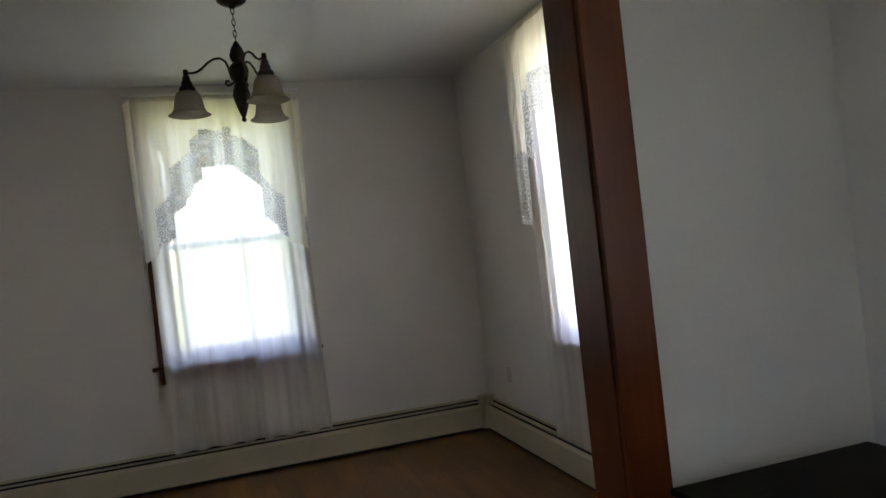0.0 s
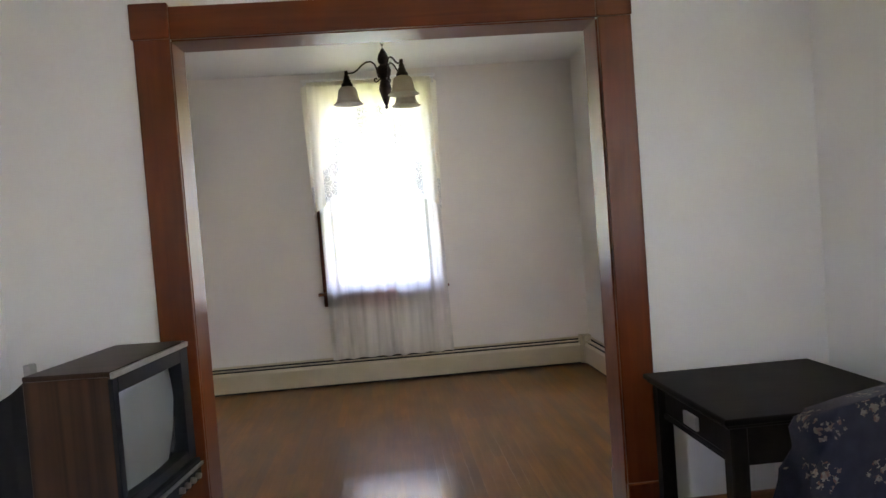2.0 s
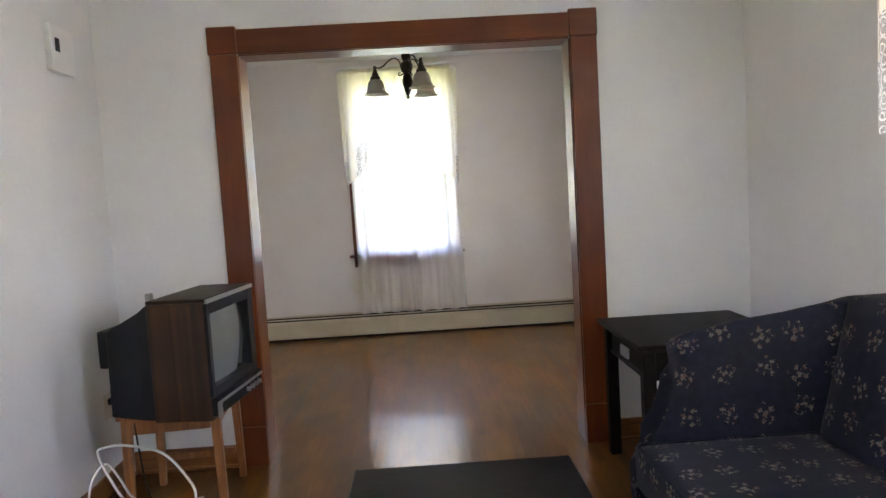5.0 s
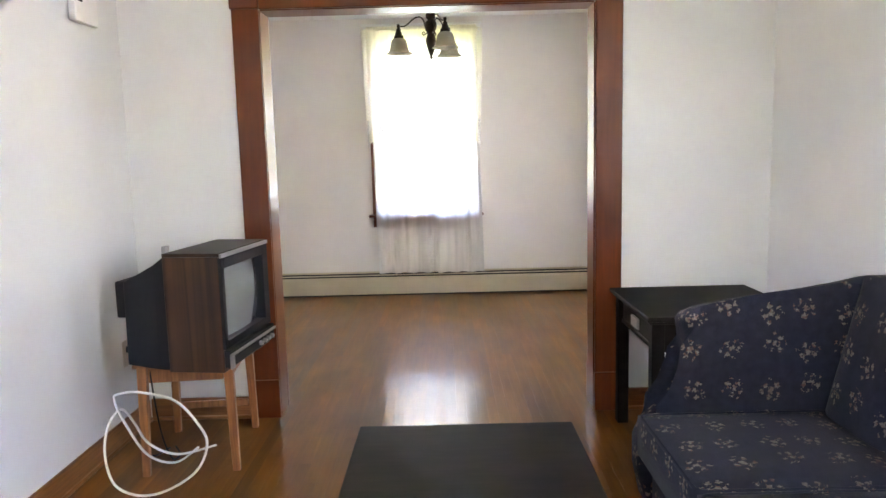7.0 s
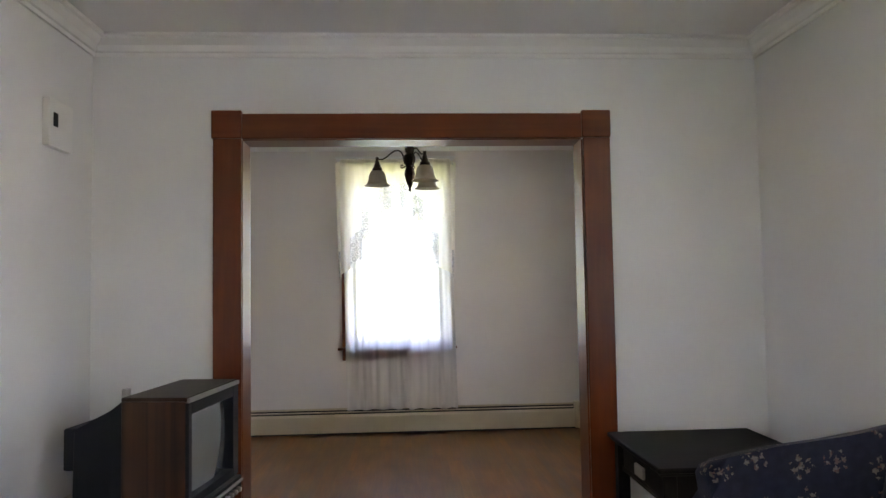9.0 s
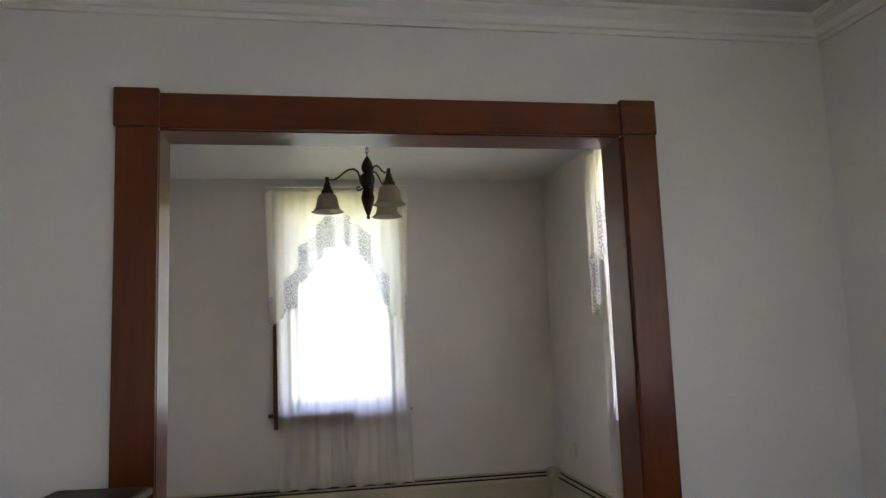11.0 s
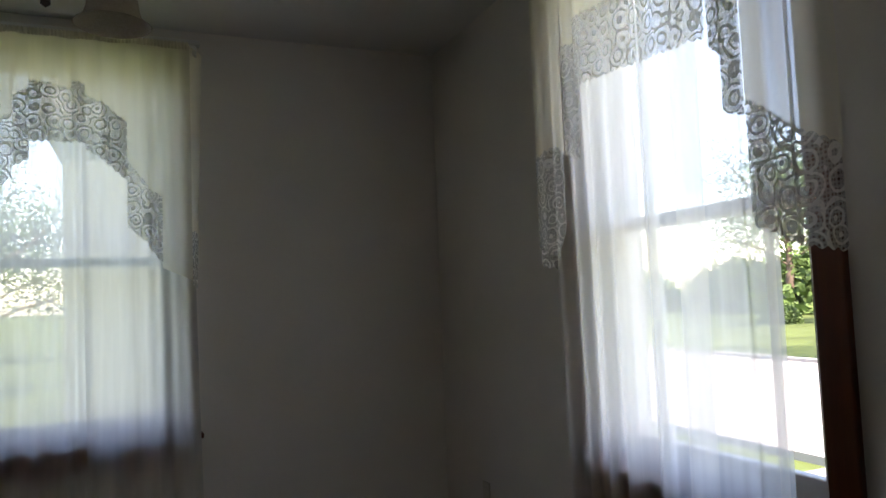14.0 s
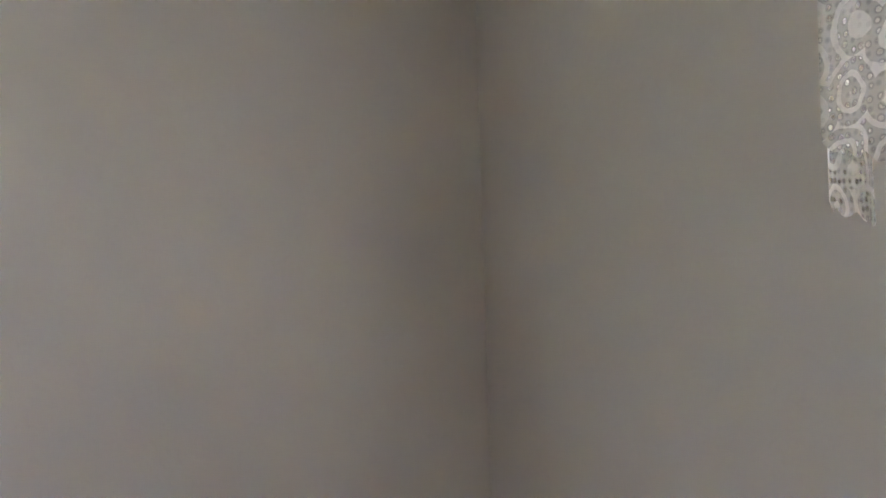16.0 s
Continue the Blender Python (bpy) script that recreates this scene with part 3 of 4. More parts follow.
def build_sheer(m, seed, u0, u1, gather, shift, weave, tucks=()):
    """One floor-length sheer panel: gathered on the rod, hanging in loose folds."""
    bm = bmesh.new()

    def shape(a, b):
        z = ROD_Z - 0.016 - b * (ROD_Z - 0.016 - 0.236)
        u = u0 + a * (u1 - u0)
        spread = u + shift * b + 0.004 * math.sin(4 * b + 7 * a + seed)
        amp = (0.007 + 0.017 * min(1, b * 2.2)) * (gather + (1 - gather) * abs(2 * a - 1) ** 1.5)
        deep = amp * fold(u + 0.006 * b * math.sin(seed + 5 * u), seed)
        y = -0.086 + 0.020 * (u0 < -0.5) + deep
        return (spread, min(y, -0.027) if z > WIN_B + 0.03 or z < 0.70 else min(y, -0.063), z + (0.006 * math.sin(u * 40 + seed) if b > 0.99 else 0))

    sheet(bm, 150, 36, shape)
    ob = part("sheer_curtain", bm, weave, smooth=True)
    ob.matrix_basis = m
    # where a fold doubles over, a second layer lies in front of the first
    for t0, t1 in tucks:
        c0, c1 = (t0 - u0) / (u1 - u0), (t1 - u0) / (u1 - u0)

        def doubled(a, b):
            p = shape(c0 + (c1 - c0) * a, b)
            return (p[0], p[1] - 0.008, p[2])

        bm = bmesh.new()
        sheet(bm, 24, 36, doubled)
        part("fold", bm, M_SHEER, ob, smooth=True)
    return tagged(ob, "translucent white sheer curtain panel hanging from the rod", "curtain", "sheer curtains")



# pleats of each swag: from u0 to u1, the lace's top and bottom height at both ends, cloth layers
PLEATS_NORTH = ((-0.562, -0.475, 1.60, 1.62, 1.54, 1.60, 0), (-0.475, -0.360, 1.89, 1.99, 1.635, 1.69, 2), (-0.360, -0.275, 2.16, 2.22, 1.86, 1.915, 2), (-0.275, -0.212, 2.235, 2.265, 1.945, 2.0, 1),
                (-0.212, -0.150, 2.345, 2.39, 2.05, 2.085, 2), (-0.150, -0.060, 2.42, 2.41, 2.16, 2.165, 2), (-0.060, 0.014, 2.40, 2.40, 2.165, 2.165, 1), (0.014, 0.066, 2.43, 2.42, 2.175, 2.16, 2),
                (0.066, 0.132, 2.37, 2.34, 2.14, 2.096, 1), (0.132, 0.235, 2.347, 2.253, 2.096, 2.0, 2), (0.235, 0.323, 2.08, 1.968, 1.79, 1.717, 1), (0.323, 0.380, 1.952, 1.92, 1.70, 1.622, 2),
                (0.380, 0.505, 1.62, 1.60, 1.60, 1.54, 0))
PLEATS_EAST = ((-0.600, -0.470, 1.915, 1.943, 1.59, 1.55, 1), (-0.470, -0.400, 1.943, 1.90, 1.55, 1.66, 1), (-0.400, -0.315, 2.277, 2.264, 1.90, 1.87, 1), (-0.315, 0.010, 2.345, 2.325, 2.12, 2.10, 1),
               (0.010, 0.195, 2.339, 2.302, 2.10, 2.085, 1), (0.195, 0.285, 2.309, 2.295, 2.09, 2.075, 1), (0.285, 0.340, 2.295, 2.261, 2.05, 2.01, 2), (0.340, 0.397, 2.151, 2.11, 1.862, 1.841, 2),
               (0.397, 0.533, 1.872, 1.771, 1.569, 1.508, 2), (0.533, 0.658, 1.771, 1.703, 1.508, 1.486, 1))


def build_valance(m, seed, pleats, ends):
    """An arched swag: cloth gathered on the rod, each pleat ending in a strip of lace, and a return to the wall at each end."""
    v = base("lace_valance", m, "cream arched swag valance with scrolled lace border", "valance", "lace valances")
    face, top = -0.135, ROD_Z + 0.022
    left, right = pleats[0][0], pleats[-1][1]

    def depth(u, b, k):
        return face + 0.010 * fold(u * 0.8, seed) * (0.4 + 0.6 * b) - 0.009 * (k % 2) * min(1, 1.5 * b)

    def mix(a, p, q):
        return p + (q - p) * a

    bm = bmesh.new()
    for k, (u0, u1, t0, t1, b0, b1, layers) in enumerate(pleats):
        n = max(6, int((u1 - u0) / 0.006))

        def hang(a, b):
            u = mix(a, u0 - 0.002, u1 + 0.002)
            low = mix(a, t0, t1) - 0.006 if layers else mix(a, b0, b1)
            return (u, depth(u, b, k), top + b * (low - top))

        sheet(bm, n, 14, hang)
    def turned(u, out, a, z):
        """A point on the cloth that turns back to the wall."""
        b = (top - z) / (top - 1.5)
        return (u + out * (0.002 + a * (0.062 - 0.034 * b)), face + 0.112 * a + 0.006 * math.sin(9 * a + seed) * b, z)

    low = 1.765
    for u, out in ((left, -1), (right, 1))[:ends]:
        sheet(bm, 8, 14, lambda a, b: turned(u, out, a, top + b * (low - top)))
    part("cloth", bm, M_VALANCE, v, smooth=True)
    for u, out in ((left, -1), (right, 1))[:ends]:
        bm = bmesh.new()
        sheet(bm, 30, 8, lambda a, b: turned(u, out, a, low + 0.006 - b * (0.245 + 0.02 * a) - (0.009 * abs(math.sin(a * 12)) if b > 0.999 else 0)))
        part("lace_return", bm, M_LACE_SIDE, v, "white scrolled lace turning back to the wall", smooth=True)
    for k, (u0, u1, t0, t1, b0, b1, layers) in enumerate(pleats):
        for layer in range(layers):
            away = Vector((0.37 * layer, 0.0, 0.23 * layer))

            def strip(a, b):
                u = mix(a, u0, u1)
                z = mix(b, mix(a, t0, t1), mix(a, b0, b1))
                if b > 0.999:
                    z -= 0.009 * abs(math.sin(u * 110))
                elif b < 0.001:
                    z += 0.007 * abs(math.sin(u * 110))
                return (u + away.x, depth(u, 1, k) - 0.004 + 0.007 * layer, z + away.z)

            bm = bmesh.new()
            sheet(bm, max(8, int((u1 - u0) / 0.004)), 6, strip)
            lace = part("lace_pleat", bm, M_LACE, v, "white scrolled lace with scalloped edge" if not layer else "", smooth=True)
            lace.location = -away
    bm = bmesh.new()
    count = int((right - left) / 0.0152)
    for k in range(count + 1):
        lathe(bm, ((0.001, -0.018), (0.010, -0.012), (0.012, 0.0), (0.010, 0.014), (0.001, 0.024)), (mix(k / count, left + 0.01, right - 0.01), ROD_D - 0.024, ROD_Z + 0.02), 6)
    part("shirred_header", bm, M_VALANCE, v, smooth=True)
    return v


C_POSE = [pose(-0.08, NORTH, 0), W_POSE[1], pose(L_EAST, WINDOWS[2][0] - 0.02, 0, 0, 0, -90)]
rod = build_rod(C_POSE[0])
for i in (1, 2):
    copy_thing(rod, C_POSE[i])
build_sheer(C_POSE[0], 1.0, -0.560, 0.062, 0.55, 0.040, M_SHEER, ((-0.556, -0.46), (-0.40, -0.35)))
build_sheer(C_POSE[0], 2.2, 0.04, 0.51, 0.3, 0.035, M_SHEER, ((0.30, 0.34), (0.40, 0.505)))
build_valance(C_POSE[0], 0.7, PLEATS_NORTH, 2)
for i, m in enumerate(C_POSE[1:], 1):
    build_sheer(m, 1.0 + i * 2.3, -0.575 if i == 1 else -0.600, -0.02, 0.75, 0.03, M_SHEER, ((-0.57, -0.43), (-0.40, -0.30), (-0.24, -0.18), (-0.10, -0.04)))
    build_sheer(m, 2.2 + i * 1.9, -0.06, 0.425 if i == 1 else 0.555, 0.3, -0.02, M_SHEER_THIN, ((0.08, 0.20), (0.395, 0.42)))
    build_valance(m, 0.7 + i * 1.3, PLEATS_EAST, 1)


# ---- baseboard heaters in the dining room ----
def build_heater(m, length, ends):
    """Runs along +x from 0 to length, its back on y = 0, reaching to y = -0.065."""
    h = base("baseboard_heater", m, "cream enamelled hot-water baseboard heater along the wall", "heater", "baseboard heaters")
    # back panel is cream in truth; the slot's shade is put into its colour
    blocks("back_panel", [(0, length, -0.006, -0.001, 0.012, 0.236)], M_SLOTSHADE_SUBFLOOR, h)
    bm = bmesh.new()
    outline = [(-0.060, 0.020), (-0.066, 0.020), (-0.066, 0.172), (-0.054, 0.196), (-0.051, 0.193), (-0.060, 0.170)]
    a = [bm.verts.new((0.0, y, z)) for y, z in outline]
    b = [bm.verts.new((length, y, z)) for y, z in outline]
    for i in range(len(a)):
        j = (i + 1) % len(a)
        bm.faces.new((a[i], b[i], b[j], a[j]))
    bm.faces.new(a)
    bm.faces.new(b[::-1])
    part("front_cover", bm, M_HEAT, h)
    blocks("damper", [(0, length, -0.050, -0.016, 0.208, 0.216)], M_HEAT, h, bevel=0.002, seg=1)
    blocks("top_rail", [(0, length, -0.014, -0.001, 0.229, 0.246)], M_HEAT, h)
    blocks("fin_core", [(0, length, -0.050, -0.012, 0.05, 0.185)], M_SLOTSHADE_SUBFLOOR, h, "dark finned element")
    # a solid dark strip paints the shade in the gap below the cover
    blocks("toe_gap", [(0, length, -0.056, -0.006, 0.003, 0.019)], M_SLOTSHADE_SUBFLOOR, h)
    for x in ends:
        blocks("end_cap", [(x - 0.025, x + 0.025, -0.069, -0.001, 0.010, 0.250)], M_HEAT, h, bevel=0.004, seg=2)
    return h


build_heater(pose(-1.875, NORTH, 0), EAST - 0.068 + 1.875, (0.03,))
build_heater(pose(EAST, NORTH - 0.068, 0, 0, 0, -90), NORTH - 0.068 - 0.16, (2.9,))
corner = base("heater_corner", pose(EAST, NORTH, 0), "cream enamelled inside corner cover between two heaters", "heater")
blocks("cover", [(-0.098, -0.001, -0.070, -0.001, 0.010, 0.262), (-0.070, -0.001, -0.098, -0.070, 0.010, 0.262)], M_HEAT, corner, bevel=0.003, seg=1)

# ---- chandelier ----
CX, CY = 0.012, 1.661
lamp = base("chandelier", pose(CX, CY, D_CEIL), "bronze three-arm chandelier with bell glass shades, unlit, on a chain", "chandelier")
bm = bmesh.new()
lathe(bm, ((0.0005, -0.052), (0.012, -0.050), (0.018, -0.040), (0.050, -0.030), (0.068, -0.016), (0.072, -0.001)), steps=28, closed=True)
part("canopy", bm, M_BRONZE, lamp, smooth=True)
bm = bmesh.new()
for k in range(6):
    zc = -0.062 - 0.0275 * k
    loop = [(0.0075 * math.cos(a), 0.0, zc + 0.0185 * math.sin(a)) for a in [2 * math.pi * i / 12 for i in range(13)]]
    if k % 2:
        loop = [(0, x, z) for x, y, z in loop]
    tube(bm, loop, 0.0022, 6)
part("chain", bm, M_BRONZE, lamp, smooth=True)
bm = bmesh.new()
lathe(bm, ((0.0005, -0.206), (0.009, -0.210), (0.015, -0.222), (0.029, -0.246), (0.037, -0.276), (0.033, -0.298), (0.023, -0.308), (0.026, -0.314), (0.040, -0.324), (0.046, -0.346),
           (0.042, -0.376), (0.031, -0.398), (0.025, -0.412), (0.031, -0.420), (0.031, -0.428), (0.037, -0.444), (0.041, -0.468), (0.033, -0.500), (0.021, -0.540), (0.012, -0.564),
           (0.007, -0.572), (0.011, -0.580), (0.011, -0.588), (0.0005, -0.596)), steps=20, closed=True)
part("body", bm, M_BRONZE, lamp, smooth=True)
ARM = ((0.028, -0.402), (0.040, -0.412), (0.056, -0.418), (0.066, -0.409), (0.063, -0.396), (0.052, -0.394), (0.049, -0.403))
for deg in (176, 296, 56):
    c, s = math.cos(radians(deg)), math.sin(radians(deg))
    bm = bmesh.new()
    pts = [(0.034, -0.390), (0.042, -0.360), (0.047, -0.330), (0.058, -0.302), (0.080, -0.286), (0.110, -0.288), (0.140, -0.306), (0.170, -0.334), (0.198, -0.349), (0.225, -0.350), (0.238, -0.348)]
    tube(bm, [(r * c, r * s, z) for r, z in pts], 0.0056, 8)
    tube(bm, [(r * c, r * s, z) for r, z in ARM], 0.0050, 8)
    part("arm", bm, M_BRONZE, lamp, smooth=True)
    bm = bmesh.new()
    lathe(bm, ((0.0005, -0.332), (0.011, -0.334), (0.012, -0.355), (0.009, -0.360), (0.017, -0.368), (0.018, -0.385), (0.024, -0.392), (0.025, -0.408), (0.036, -0.418), (0.037, -0.442), (0.030, -0.444)), (0.242 * c, 0.242 * s, 0), 18, closed=True)
    sock = part("socket_cup", bm, M_BRONZE, lamp, smooth=True)
    bm = bmesh.new()
    outer = ((0.031, -0.434), (0.046, -0.441), (0.057, -0.456), (0.063, -0.480), (0.066, -0.503), (0.072, -0.523), (0.084, -0.539), (0.097, -0.547))
    lathe(bm, outer + tuple((r - 0.004, z + 0.001) for r, z in outer[::-1]), (0.242 * c, 0.242 * s, 0), 32)
    part("shade", bm, M_SHADE, lamp, "cream swirled alabaster glass bell shade", smooth=True)


# ---- small wall fittings ----
def plate(name, m, w, h, material, label, holes, category):
    """A cover plate facing -y with its back on y = 0."""
    p = base(name, m, label, category)
    blocks("cover_plate", [(-w / 2, w / 2, -0.006, -0.001, -h / 2, h / 2)], material, p, bevel=0.002, seg=2)
    for x0, x1, z0, z1, d, mm in holes:
        blocks("toggle" if "switch" in name else "socket", [(x0, x1, -d, -0.0061, z0, z1)], mm, p, bevel=0.001, seg=1)
    return p


SOCKETS = ((-0.017, 0.017, 0.008, 0.036, 0.008, M_PLATE), (-0.017, 0.017, -0.036, -0.008, 0.008, M_PLATE))
plate("light_switch", pose(-1.765, NORTH, 1.468), 0.115, 0.115, M_TAN, "tan double light switch plate on the plaster wall", ((-0.035, -0.015, -0.02, 0.02, 0.012, M_PLATE), (0.015, 0.035, -0.02, 0.02, 0.012, M_PLATE)), "switch")
plate("wall_outlet", pose(EAST, 2.94, 0.47, 0, 0, -90), 0.072, 0.115, M_PLATE, "ivory electrical outlet on the plaster wall", SOCKETS, "outlet")
plate("wall_outlet", pose(L_WEST, -0.225, 0.44, 0, 0, 90), 0.072, 0.135, M_PLATE, "ivory electrical outlet with a plugged-in black cord", SOCKETS, "outlet")
chime = base("door_chime", pose(L_WEST, -0.385, 2.155), "white plastic door chime box with a dark window", "door chime")
blocks("housing", [(0.001, 0.034, -0.105, 0.105, -0.105, 0.105)], M_WHITEP, chime, bevel=0.005, seg=2)
blocks("display", [(0.0345, 0.037, -0.075, -0.038, -0.015, 0.045)], M_BLACKP, chime)

# ---- television on its stool ----
stool = base("wooden_stool", pose(-1.12, -0.43, 0, 0, 0, 6), "honey-coloured worn wooden stool under the television", "stool")
SX, SY, SH = 0.222, 0.285, 0.526
blocks("top", [(-SX, SX, -SY, SY, SH - 0.022, SH)], M_PINE, stool, bevel=0.005, seg=2)
for sx in (-1, 1):
    for sy in (-1, 1):
        bm = bmesh.new()
        v = box(bm, -0.021, 0.021, -0.021, 0.021, 0.0, SH - 0.023)
        for q in v:
            k = 1 if q.co.z < 0.1 else 0
            q.co.x = q.co.x * (0.78 if k else 1.0) + sx * (SX - 0.035 + (0.012 if k else 0))
            q.co.y = q.co.y * (0.78 if k else 1.0) + sy * (SY - 0.035 + (0.012 if k else 0))
        soften(bm, 0.004, 2)
        part("leg", bm, M_PINE, stool)
for s in (-1, 1):
    y0, y1 = sorted((s * (SY - 0.045), s * (SY - 0.025)))
    blocks("apron", [(-SX + 0.058, SX - 0.058, y0, y1, SH - 0.095, SH - 0.024)], M_PINE, stool, bevel=0.003, seg=1)
    x0, x1 = sorted((s * (SX - 0.045), s * (SX - 0.025)))
    blocks("apron", [(x0, x1, -SY + 0.058, SY - 0.058, SH - 0.095, SH - 0.024)], M_PINE, stool, bevel=0.003, seg=1)
blocks("stretcher", [(-SX + 0.05, SX - 0.05, SY - 0.047, SY - 0.027, 0.13, 0.165)], M_PINE, stool, bevel=0.003, seg=1)

tv = base("television", pose(-0.803, -0.645, 0.5265, 0, 0, -7), "old tube television with walnut veneer case, switched off", "television")
TW, TH, TD = 0.255, 0.490, 0.255
for y in (-TW, TW - 0.016):
    blocks("side_panel", [(-TD, -0.012, y, y + 0.016, 0.002, TH)], M_VENEER, tv, "walnut wood-grain veneer side", bevel=0.002, seg=1)
blocks("bottom_panel", [(-TD, -0.012, -TW + 0.017, TW - 0.017, 0.002, 0.018)], M_VENEER, tv, bevel=0.002, seg=1)
blocks("cabinet_top", [(-TD, -0.006, -TW - 0.002, TW + 0.002, TH + 0.001, TH + 0.016)], M_VENEERTOP, tv, bevel=0.003, seg=1)
blocks("top_strip", [(-0.005, 0.004, -TW, TW, TH - 0.004, TH + 0.012)], M_GREYM, tv, "thin metal edge strip")
bezel = blocks("bezel", [(-0.060, 0.0, -TW + 0.001, -TW + 0.030, 0.10, TH - 0.005), (-0.060, 0.0, TW - 0.062, TW - 0.001, 0.10, TH - 0.005),
                         (-0.060, 0.0, -TW + 0.030, TW - 0.062, TH - 0.050, TH - 0.005), (-0.060, 0.0, -TW + 0.030, TW - 0.062, 0.10, 0.135),
                         (-0.062, -0.056, -TW + 0.028, TW - 0.060, 0.13, TH - 0.045)], M_BLACKP, tv, bevel=0.002, seg=1)
bm = bmesh.new()


def tube_face(a, b):
    y, z = -TW + 0.030 + a * (2 * TW - 0.092), 0.135 + b * (TH - 0.185)
    q = (2 * a - 1) ** 2 + 0.7 * (2 * b - 1) ** 2
    return (-0.018 - 0.030 * q / 1.7, y, z)


sheet(bm, 24, 18, tube_face)
part("screen", bm, M_SCREEN, tv, "grey-green curved picture tube", smooth=True)
panel = blocks("control_panel", [(-0.012, 0.014, -TW + 0.002, TW - 0.002, 0.022, 0.096)], M_BLACKP, tv, bevel=0.003, seg=1)
blocks("trim_bar", [(0.0145, 0.022, -TW, TW, 0.070, 0.080)], M_GREYM, panel, "brushed metal bar")
blocks("trim_end", [(0.0145, 0.023, -TW - 0.001, -TW + 0.030, 0.018, 0.069)], M_GREYM, panel)
for k in range(4):
    bm = bmesh.new()
    lathe(bm, ((0.0005, 0.016), (0.010, 0.015), (0.011, 0.0)), (0, 0, 0), 12, closed=True)
    kn = part("knob", bm, M_GREYM, panel, smooth=True)
    kn.matrix_basis = pose(0.0145, TW - 0.05 - 0.045 * k, 0.045, 0, 90, 0)
bm = bmesh.new()
ring = []
for x, yh, z0, z1 in ((-TD - 0.001, TW - 0.006, 0.010, TH + 0.004), (-0.31, TW - 0.015, 0.010, TH - 0.035), (-0.475, TW - 0.06, 0.014, 0.375), (-0.480, TW - 0.065, 0.018, 0.365)):
    ring.append([bm.verts.new(p) for p in ((x, -yh, z0), (x, yh, z0), (x, yh * 0.95, z1), (x, -yh * 0.95, z1))])
for a, b in zip(ring, ring[1:]):
    for i in range(4):
        bm.faces.new((a[i], a[(i + 1) % 4], b[(i + 1) % 4], b[i]))
bm.faces.new(ring[0])
bm.faces.new(ring[-1])
part("back_shell", bm, M_BLACKP, tv)
blocks("tube_neck_cover", [(-0.555, -0.455, -0.13, 0.13, 0.205, 0.368)], M_BLACKP, tv, bevel=0.008, seg=2)
blocks("antenna_block", [(-TD - 0.022, -TD - 0.001, -TW + 0.04, -TW + 0.075, TH + 0.004, TH + 0.042)], M_GREYM, tv, bevel=0.003, seg=1)


def cable(name, pts, radius, material, label, loops=6):
    """A cord laid through points, rounded by a smooth spline."""
    out = []
    P = [Vector(p) for p in pts]
    for i in range(len(P) - 1):
        p0, p1, p2, p3 = P[max(i - 1, 0)], P[i], P[i + 1], P[min(i + 2, len(P) - 1)]
        for k in range(loops):
            t = k / loops
            out.append(0.5 * ((2 * p1) + (p2 - p0) * t + (2 * p0 - 5 * p1 + 4 * p2 - p3) * t * t + (3 * p1 - p0 - 3 * p2 + p3) * t ** 3))
    out.append(P[-1])
    bm = bmesh.new()
    tube(bm, out, radius, 8)
    return tagged(part(name, bm, material, smooth=True), label, "cable")


cable("black_cable", [(-1.545, -0.225, 0.46), (-1.50, -0.27, 0.455), (-1.43, -0.34, 0.45), (-1.42, -0.38, 0.40), (-1.44, -0.40, 0.22), (-1.42, -0.46, 0.05), (-1.34, -0.52, 0.012), (-1.30, -0.42, 0.010)], 0.004, M_BLACKP, "black power cord hanging from the outlet to the floor")
cable("black_cable", [(-1.235, -0.68, 0.570), (-1.245, -0.70, 0.50), (-1.235, -0.70, 0.34), (-1.225, -0.67, 0.16), (-1.215, -0.60, 0.03), (-1.22, -0.50, 0.008), (-1.28, -0.40, 0.008)], 0.004, M_BLACKP, "thin black cord hanging down behind the television")
tagged(blocks("power_plug", [(L_WEST + 0.0085, L_WEST + 0.036, -0.240, -0.210, 0.445, 0.478)], M_BLACKP, bevel=0.004, seg=2), "black power plug in the wall outlet", "plug")
cable("antenna_cable", [(-1.16, -0.42, 0.008), (-1.20, -0.60, 0.012), (-1.21, -0.86, 0.16), (-1.274, -0.90, 0.307), (-1.318, -0.90, 0.428), (-1.28, -0.90, 0.452), (-1.202, -0.90, 0.454), (-1.062, -0.90, 0.414), (-0.974, -0.90, 0.312),
                        (-0.941, -0.90, 0.224), (-0.988, -0.91, 0.111), (-1.115, -0.92, 0.030), (-1.239, -0.92, 0.009), (-1.344, -0.91, 0.056), (-1.378, -0.90, 0.183), (-1.357, -0.89, 0.309), (-1.30, -0.88, 0.377),
                        (-1.27, -0.84, 0.30), (-1.24, -0.78, 0.18), (-1.18, -0.62, 0.06), (-1.08, -0.40, 0.008)], 0.0055, M_CABLEW, "stiff white coiled cable springing up from the floor")

# ---- end table ----
et = base("end_table", pose(0.932, -0.135, 0), "dark espresso wooden end table with a small drawer", "end table")
EX, EY, EZ = 0.70, 0.70, 0.705
bm = bmesh.new()
box(bm, 0.0, EX, -EY, 0.0, EZ - 0.022, EZ)
soften(bm, 0.007, 3)
part("tabletop", bm, M_ESPRESSO, et)
blocks("edge_moulding", [(0.012, EX - 0.012, -EY + 0.012, -0.012, EZ - 0.034, EZ - 0.0225)], M_ESPRESSO, et, bevel=0.004, seg=1)
